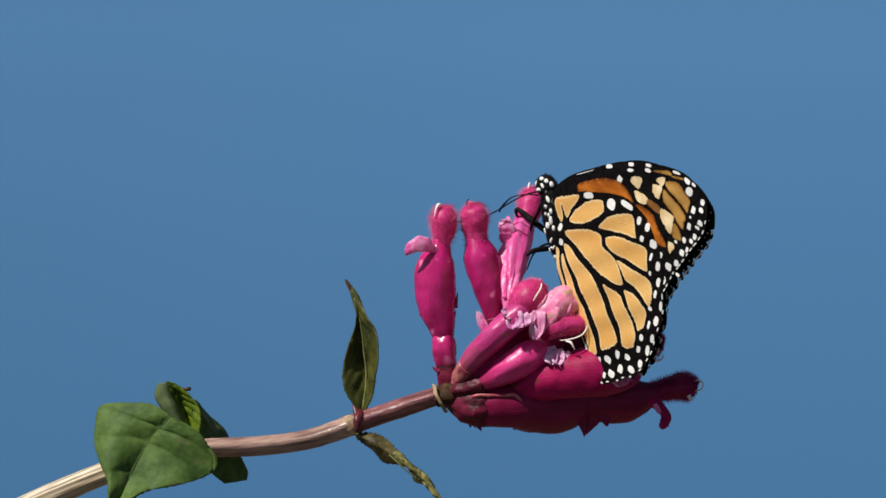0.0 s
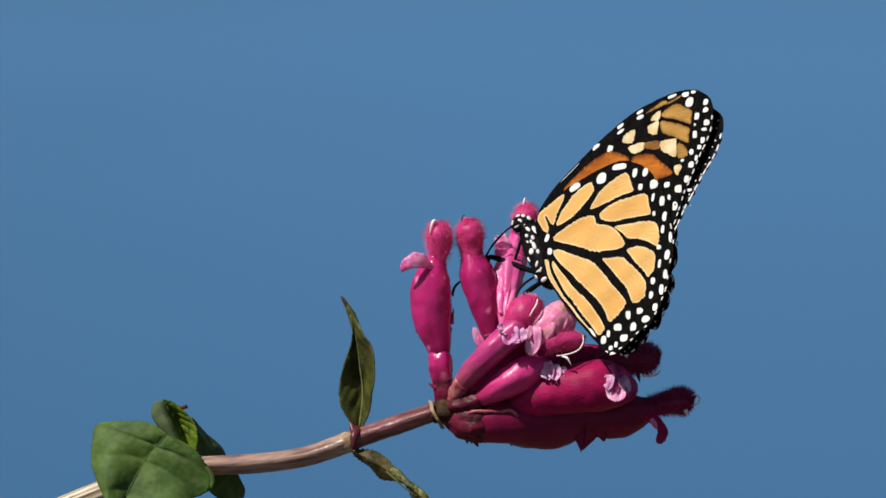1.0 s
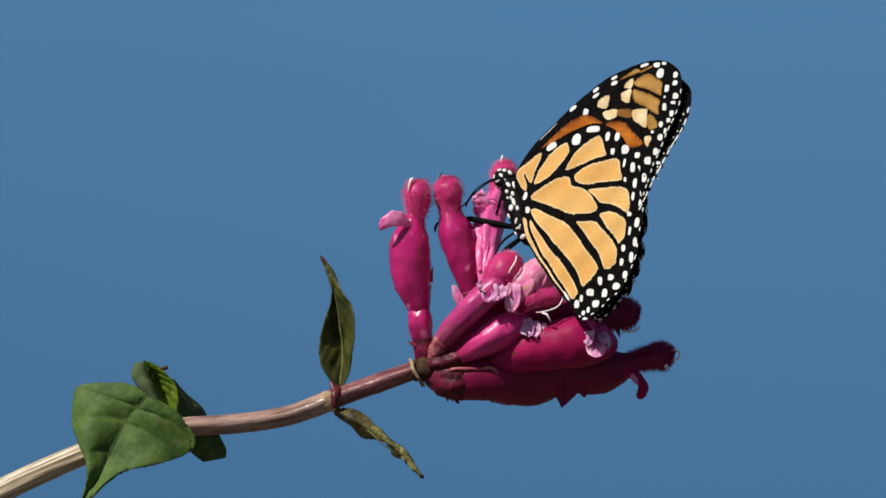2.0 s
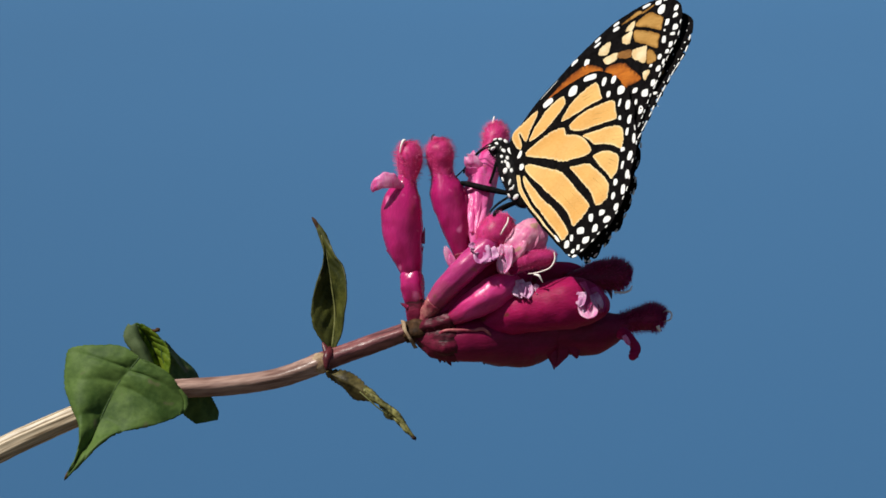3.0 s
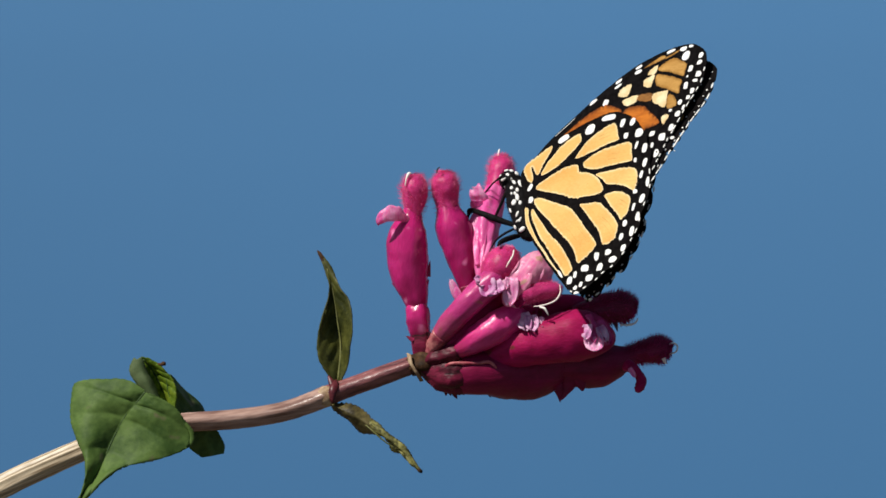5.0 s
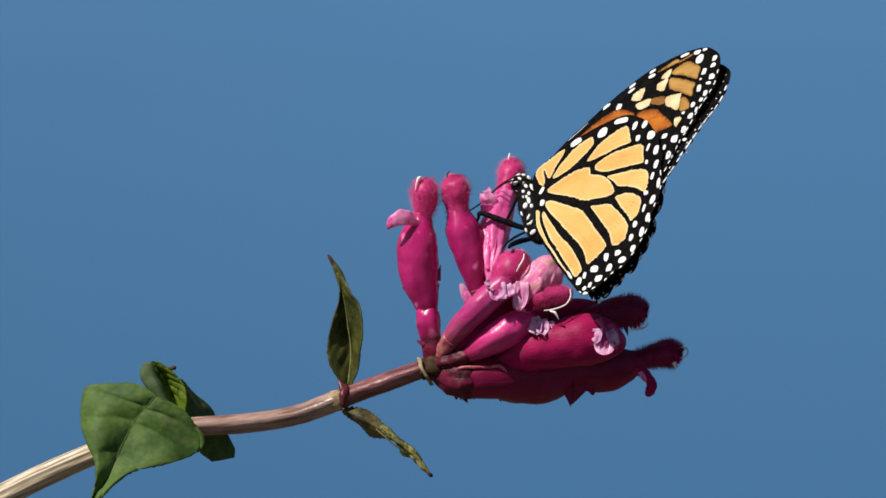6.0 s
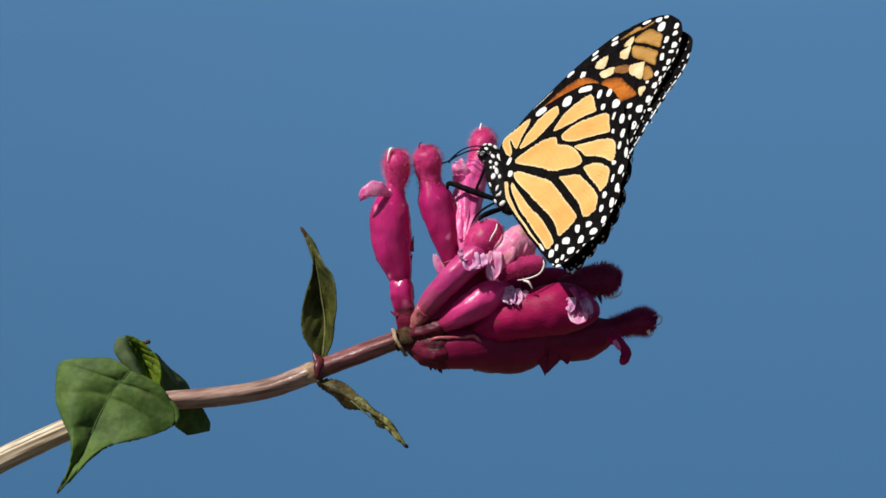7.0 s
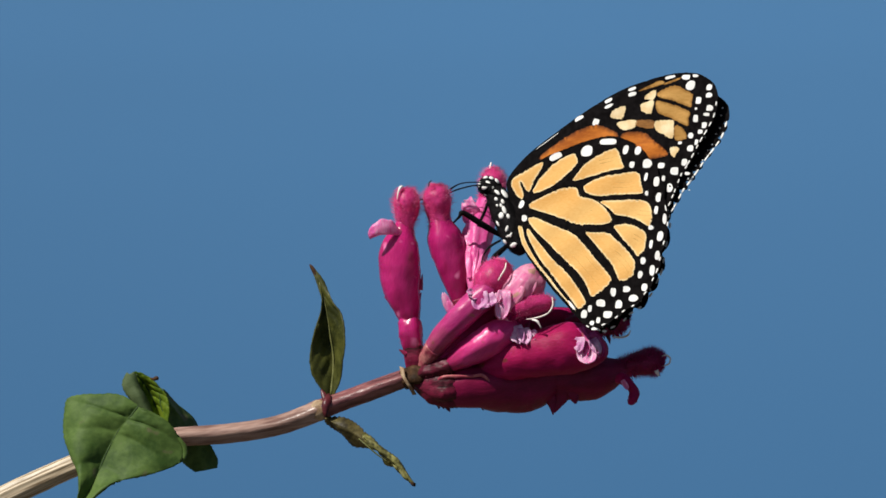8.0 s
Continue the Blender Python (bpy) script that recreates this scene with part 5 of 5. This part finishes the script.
# Legs, feelers and tongue start at their joint, which is each part's own origin.
leg_fore = rod("leg", [(0, 0, 0, 0.45), (-3.54, 1.13, 2.9, 0.65), (-7.08, 2.37, 5.85, 0.5), (-7.66, 1.47, 5.97, 0.3), (-8.8, 0.3, 4.95, 0.17)], "black front leg reaching to the flower")
leg_fore.location = (-0.00573, -0.00457, -0.00449)
leg_mid = rod("leg", [(0, 0, 0, 0.43), (0.13, -1.41, 2.21, 0.54), (0.07, -3.15, 4.44, 0.49), (0.86, -4.68, 5.86, 0.26)], "black middle leg")
leg_mid.location = (-0.00492, -0.00653, -0.00491)
leg_hind = rod("leg", [(0, 0, 0, 0.22), (-1.7, -1.35, 1.06, 0.24), (-2.28, -3.16, 2.23, 0.17), (-1.97, -5.86, 3.5, 0.13)], "thin black hind leg")
leg_hind.location = (-0.00551, -0.00553, -0.00369)
tongue = rod("proboscis", [(0, 0, 0, 0.3), (-1.02, -2.24, -0.19, 0.28), (-2.77, -4.97, -0.65, 0.25), (-4.13, -7.51, -1.44, 0.19)], "thin black feeding tube")
tongue.location = (-0.00763, 0.00178, -0.00194)
feeler_near = rod("antenna", [(0, 0, 0, 0.19), (-1.92, -1.31, 1.32, 0.15), (-4.7, -3.89, 2.05, 0.15), (-6.93, -6.25, 2.31, 0.15), (-10.05, -9.1, 3.25, 0.16), (-12.18, -10.78, 4.11, 0.24), (-13.03, -11.92, 4.05, 0.28), (-13.23, -12.74, 3.8, 0.16)], "thin black clubbed antenna")
feeler_near.location = (-0.00719, 0.00465, -0.00076)
feeler_far = rod("antenna", [(0, 0, 0, 0.16), (-3.88, -0.25, -0.69, 0.13), (-8.06, -1.34, -1.55, 0.13), (-10.47, -3.48, -1.75, 0.22), (-10.9, -4.35, -1.79, 0.15)], "thin black clubbed antenna")
feeler_far.location = (-0.00559, 0.00452, 0.00060)


def motions():
    walk(butterfly, [
        (0, PLANT @ pose(0.02015, 0.03162, 0.00507, 28.70, -47.17, -27.54)),
        (0.1, PLANT @ pose(0.01993, 0.03314, 0.00505, 29.02, -43.74, -27.77)),
        (0.2, PLANT @ pose(0.02036, 0.03164, 0.00507, 18.42, -44.29, -22.59)),
        (0.3, PLANT @ pose(0.02059, 0.03229, 0.00496, -1.60, -43.03, -11.58)),
        (0.4, PLANT @ pose(0.02074, 0.03157, 0.00495, -9.53, -45.96, -2.14)),
        (0.5, PLANT @ pose(0.01969, 0.03201, 0.00495, -16.19, -45.40, 3.23)),
        (0.6, PLANT @ pose(0.01952, 0.03213, 0.00500, -19.15, -43.78, 6.22)),
        (0.7, PLANT @ pose(0.01860, 0.03208, 0.00505, -19.70, -46.32, 11.11)),
        (0.8, PLANT @ pose(0.01855, 0.03211, 0.00504, -18.35, -45.30, 12.34)),
        (1, PLANT @ pose(0.01837, 0.03191, 0.00502, -18.46, -42.91, 12.64)),
        (1.2, PLANT @ pose(0.01828, 0.03206, 0.00500, -20.40, -40.08, 11.04)),
        (1.4, PLANT @ pose(0.01828, 0.03177, 0.00498, -18.35, -39.46, 11.64)),
        (1.5, PLANT @ pose(0.01857, 0.03186, 0.00498, -17.70, -40.97, 10.35)),
        (1.7, PLANT @ pose(0.01792, 0.03151, 0.00498, -14.34, -44.63, 12.26)),
        (2, PLANT @ pose(0.01840, 0.03172, 0.00495, -12.88, -47.58, 8.32)),
        (2.2, PLANT @ pose(0.01828, 0.03273, 0.00508, -33.18, -40.97, 24.33)),
        (3.3, PLANT @ pose(0.01966, 0.03197, 0.00530, -29.93, -44.82, 15.76)),
        (3.5, PLANT @ pose(0.02011, 0.03230, 0.00532, -32.75, -43.08, 15.10)),
        (3.7, PLANT @ pose(0.01980, 0.03189, 0.00531, -32.81, -45.31, 18.27)),
        (4, PLANT @ pose(0.01995, 0.03195, 0.00531, -32.79, -44.66, 12.76)),
        (4.2, PLANT @ pose(0.01980, 0.03217, 0.00530, -32.78, -44.37, 13.85)),
        (4.5, PLANT @ pose(0.01973, 0.03240, 0.00533, -36.88, -43.13, 18.78)),
        (4.7, PLANT @ pose(0.01984, 0.03251, 0.00531, -35.98, -44.04, 16.56)),
        (5, PLANT @ pose(0.01983, 0.03215, 0.00530, -31.94, -43.77, 13.49)),
        (5.2, PLANT @ pose(0.01951, 0.03198, 0.00531, -34.83, -42.04, 16.36)),
        (6.3, PLANT @ pose(0.02020, 0.03243, 0.00529, -33.93, -44.23, 13.52)),
        (6.5, PLANT @ pose(0.01953, 0.03204, 0.00529, -31.07, -43.54, 14.49)),
        (6.7, PLANT @ pose(0.01940, 0.03176, 0.00529, -33.53, -43.42, 15.44)),
        (7, PLANT @ pose(0.01922, 0.03215, 0.00529, -31.47, -43.99, 14.27)),
        (7.2, PLANT @ pose(0.01963, 0.03182, 0.00529, -34.94, -44.08, 17.05)),
        (7.4, PLANT @ pose(0.01991, 0.03255, 0.00505, -27.07, -43.06, 6.78)),
        (7.5, PLANT @ pose(0.02074, 0.03296, 0.00505, -16.85, -44.25, -0.71)),
        (7.7, PLANT @ pose(0.01994, 0.03206, 0.00503, -17.67, -44.11, 7.18)),
        (7.9, PLANT @ pose(0.02017, 0.03165, 0.00501, -16.49, -35.78, 7.17)),
        (8, PLANT @ pose(0.01958, 0.03152, 0.00500, -13.09, -32.29, 3.80)),
    ])
    walk(fore_near, [
        (0, pose(-0.00112, 0.00065, -0.00070, 0.20, -0.96, -2.42)),
        (0.2, pose(-0.00075, -0.00010, -0.00070, 0.15, -0.74, 1.82)),
        (0.3, pose(-0.00074, -0.00003, -0.00070, 0.06, -0.92, 2.96)),
        (0.5, pose(-0.00036, 0.00018, -0.00070, 0.13, -0.69, 0.58)),
        (0.7, pose(0.00008, 0.00007, -0.00070, -0.01, -0.83, 1.37)),
        (1, pose(0.00002, 0.00013, -0.00070, 0.05, -0.74, -0.20)),
        (1.5, pose(0.00003, 0.00005, -0.00070, 0.06, -0.63, -0.38)),
        (2, pose(-0.00004, 0.00006, -0.00070, 0.01, -0.95, -1.55)),
        (2.2, pose(0.00098, -0.00027, -0.00070, -0.15, -0.41, 0.52)),
        (3.3, pose(-0.00035, 0.00092, -0.00175, -1.23, -1.90, -1.80)),
        (3.5, pose(-0.00035, 0.00092, -0.00175, -1.23, -1.90, -1.80)),
        (4, pose(-0.00025, 0.00068, -0.00175, -1.10, -2.22, -0.96)),
        (4.5, pose(0.00014, 0.00075, -0.00175, -1.15, -2.03, -0.05)),
        (5, pose(-0.00029, 0.00059, -0.00175, -1.10, -2.08, -0.85)),
        (5.2, pose(-0.00015, 0.00075, -0.00175, -1.07, -1.98, -0.77)),
        (6.3, pose(-0.00022, 0.00040, -0.00175, -1.18, -1.93, -0.60)),
        (6.5, pose(-0.00033, 0.00050, -0.00175, -1.16, -2.00, -1.25)),
        (7, pose(-0.00015, 0.00058, -0.00175, -1.15, -2.10, -1.46)),
        (7.5, pose(0.00001, -0.00012, -0.00070, -0.06, -0.87, -1.78)),
        (8, pose(-0.00039, 0.00014, -0.00070, 0.03, -0.02, 0.07)),
    ])
    walk(fore_far, [
        (0, pose(-0.00112, 0.00065, -0.00450, 0.32, -3.76, -5.03)),
        (0.2, pose(-0.00075, -0.00010, -0.00450, -0.96, -3.90, 0.24)),
        (0.3, pose(-0.00074, -0.00003, -0.00450, -2.13, -4.61, 2.50)),
        (0.5, pose(-0.00036, 0.00018, -0.00450, -7.44, -6.61, -3.83)),
        (0.7, pose(0.00008, 0.00007, -0.00450, -7.66, -6.64, -3.02)),
        (1, pose(0.00002, 0.00013, -0.00450, -7.44, -6.76, -4.60)),
        (1.5, pose(0.00003, 0.00005, -0.00450, -7.41, -6.67, -4.80)),
        (2, pose(-0.00004, 0.00006, -0.00450, -7.34, -7.15, -5.93)),
        (2.2, pose(0.00098, -0.00027, -0.00450, -7.71, -6.33, -3.93)),
        (3.5, pose(0.00054, 0.00017, -0.00450, -7.68, -6.46, -4.84)),
        (4, pose(0.00064, -0.00007, -0.00450, -7.65, -6.66, -3.96)),
        (4.5, pose(0.00103, -0.00000, -0.00450, -7.78, -6.35, -3.08)),
        (5, pose(0.00060, -0.00016, -0.00450, -7.66, -6.52, -3.87)),
        (5.2, pose(0.00074, 0.00000, -0.00450, -7.63, -6.41, -3.80)),
        (6.3, pose(0.00067, -0.00035, -0.00450, -7.75, -6.33, -3.64)),
        (6.5, pose(0.00056, -0.00025, -0.00450, -7.67, -6.49, -4.28)),
        (7, pose(0.00074, -0.00017, -0.00450, -7.64, -6.62, -4.48)),
        (7.5, pose(0.00001, -0.00012, -0.00450, -7.38, -7.09, -6.17)),
        (8, pose(-0.00039, 0.00014, -0.00450, -7.98, -5.21, -4.43)),
    ])
    walk(hind_far, [
        (0, pose(0, 0, -0.00520, 2.00, -6.80, 0.00)),
        (8, pose(0, 0, -0.00520, 2.00, -6.80, 0.00)),
    ])
    walk(leg_fore, [
        (0, pose(-0.00573, -0.00457, -0.00449, -7.64, -22.52, 2.05)),
        (0.2, pose(-0.00573, -0.00457, -0.00449, -11.59, -19.18, -5.65)),
        (0.3, pose(-0.00573, -0.00457, -0.00449, -5.44, 3.59, -8.04)),
        (0.5, pose(-0.00573, -0.00457, -0.00449, -4.64, -38.91, 22.02)),
        (0.7, pose(-0.00573, -0.00457, -0.00449, -9.14, -21.88, -0.46)),
        (1, pose(-0.00573, -0.00457, -0.00449, -4.97, -5.71, -3.75)),
        (1.5, pose(-0.00573, -0.00457, -0.00449, -3.23, -5.87, -1.47)),
        (2, pose(-0.00573, -0.00457, -0.00449, 5.43, 9.56, 2.81)),
        (3.5, pose(-0.00573, -0.00457, -0.00449, 4.53, 6.20, 2.98)),
        (4, pose(-0.00573, -0.00457, -0.00449, 0.00, -0.00, 0.00)),
        (4.5, pose(-0.00573, -0.00457, -0.00449, -0.73, 1.71, -1.57)),
        (5, pose(-0.00573, -0.00457, -0.00449, -0.34, -1.77, 0.32)),
        (6.5, pose(-0.00573, -0.00457, -0.00449, 5.16, 10.21, 2.28)),
        (7, pose(-0.00573, -0.00457, -0.00449, 4.28, 11.31, 0.90)),
        (7.5, pose(-0.00573, -0.00457, -0.00449, 9.93, -11.65, 17.16)),
        (8, pose(-0.00573, -0.00457, -0.00449, -1.76, 21.89, -9.30)),
    ])
    walk(leg_mid, [
        (0, pose(-0.00492, -0.00653, -0.00491, -34.78, -3.40, 2.88)),
        (0.2, pose(-0.00492, -0.00653, -0.00491, -27.83, -2.72, 2.30)),
        (0.4, pose(-0.00492, -0.00653, -0.00491, -8.70, -0.85, 0.72)),
        (0.6, pose(-0.00492, -0.00653, -0.00491, -0.00, -0.00, 0.00)),
        (8, pose(-0.00492, -0.00653, -0.00491, -0.00, -0.00, 0.00)),
    ])
    walk(feeler_near, [
        (0, pose(-0.00719, 0.00465, -0.00076, -8.39, 8.34, -2.28)),
        (0.2, pose(-0.00719, 0.00465, -0.00076, -28.53, 19.31, -17.87)),
        (0.3, pose(-0.00719, 0.00465, -0.00076, -26.25, 13.95, -22.49)),
        (0.5, pose(-0.00719, 0.00465, -0.00076, -35.26, 13.71, -33.42)),
        (0.7, pose(-0.00719, 0.00465, -0.00076, -4.83, -3.40, -22.69)),
        (1, pose(-0.00719, 0.00465, -0.00076, -3.43, 6.56, 5.81)),
        (1.5, pose(-0.00719, 0.00465, -0.00076, 18.32, -19.58, -26.42)),
        (2, pose(-0.00719, 0.00465, -0.00076, 2.89, -7.39, -15.54)),
        (3.5, pose(-0.00719, 0.00465, -0.00076, 10.63, -15.10, -29.34)),
        (4, pose(-0.00719, 0.00465, -0.00076, 3.44, -5.86, -7.47)),
        (4.5, pose(-0.00719, 0.00465, -0.00076, 15.90, -19.00, -51.19)),
        (5, pose(-0.00719, 0.00465, -0.00076, 15.05, -17.09, -17.80)),
        (6.5, pose(-0.00719, 0.00465, -0.00076, 8.08, -14.51, -36.66)),
        (7, pose(-0.00719, 0.00465, -0.00076, 4.42, -13.19, -40.34)),
        (7.5, pose(-0.00719, 0.00465, -0.00076, -14.97, 9.44, -12.93)),
        (8, pose(-0.00719, 0.00465, -0.00076, 2.50, -11.07, -34.03)),
    ])
    walk(feeler_far, [
        (0, pose(-0.00559, 0.00452, 0.00060, -5.02, 13.60, 11.50)),
        (0.2, pose(-0.00559, 0.00452, 0.00060, -13.13, 33.65, -5.83)),
        (0.3, pose(-0.00559, 0.00452, 0.00060, -7.20, 19.82, -12.45)),
        (0.5, pose(-0.00559, 0.00452, 0.00060, -20.45, 37.46, -27.91)),
        (0.7, pose(-0.00559, 0.00452, 0.00060, -1.94, 8.11, -8.57)),
        (1, pose(-0.00559, 0.00452, 0.00060, -2.33, 3.25, 9.32)),
        (1.5, pose(-0.00559, 0.00452, 0.00060, 4.90, -10.62, -5.24)),
        (2, pose(-0.00559, 0.00452, 0.00060, -0.68, 2.10, -0.16)),
        (3.5, pose(-0.00559, 0.00452, 0.00060, 3.32, -3.69, -10.09)),
        (4, pose(-0.00559, 0.00452, 0.00060, -0.79, 0.88, 3.14)),
        (4.5, pose(-0.00559, 0.00452, 0.00060, 8.59, -6.21, -26.37)),
        (5, pose(-0.00559, 0.00452, 0.00060, 2.80, -8.50, -0.01)),
        (6.5, pose(-0.00559, 0.00452, 0.00060, 3.58, -1.32, -16.52)),
        (7, pose(-0.00559, 0.00452, 0.00060, 2.96, 1.35, -20.48)),
        (7.5, pose(-0.00559, 0.00452, 0.00060, -4.39, 13.53, -5.92)),
        (8, pose(-0.00559, 0.00452, 0.00060, 1.93, 1.64, -15.48)),
    ])


motions()
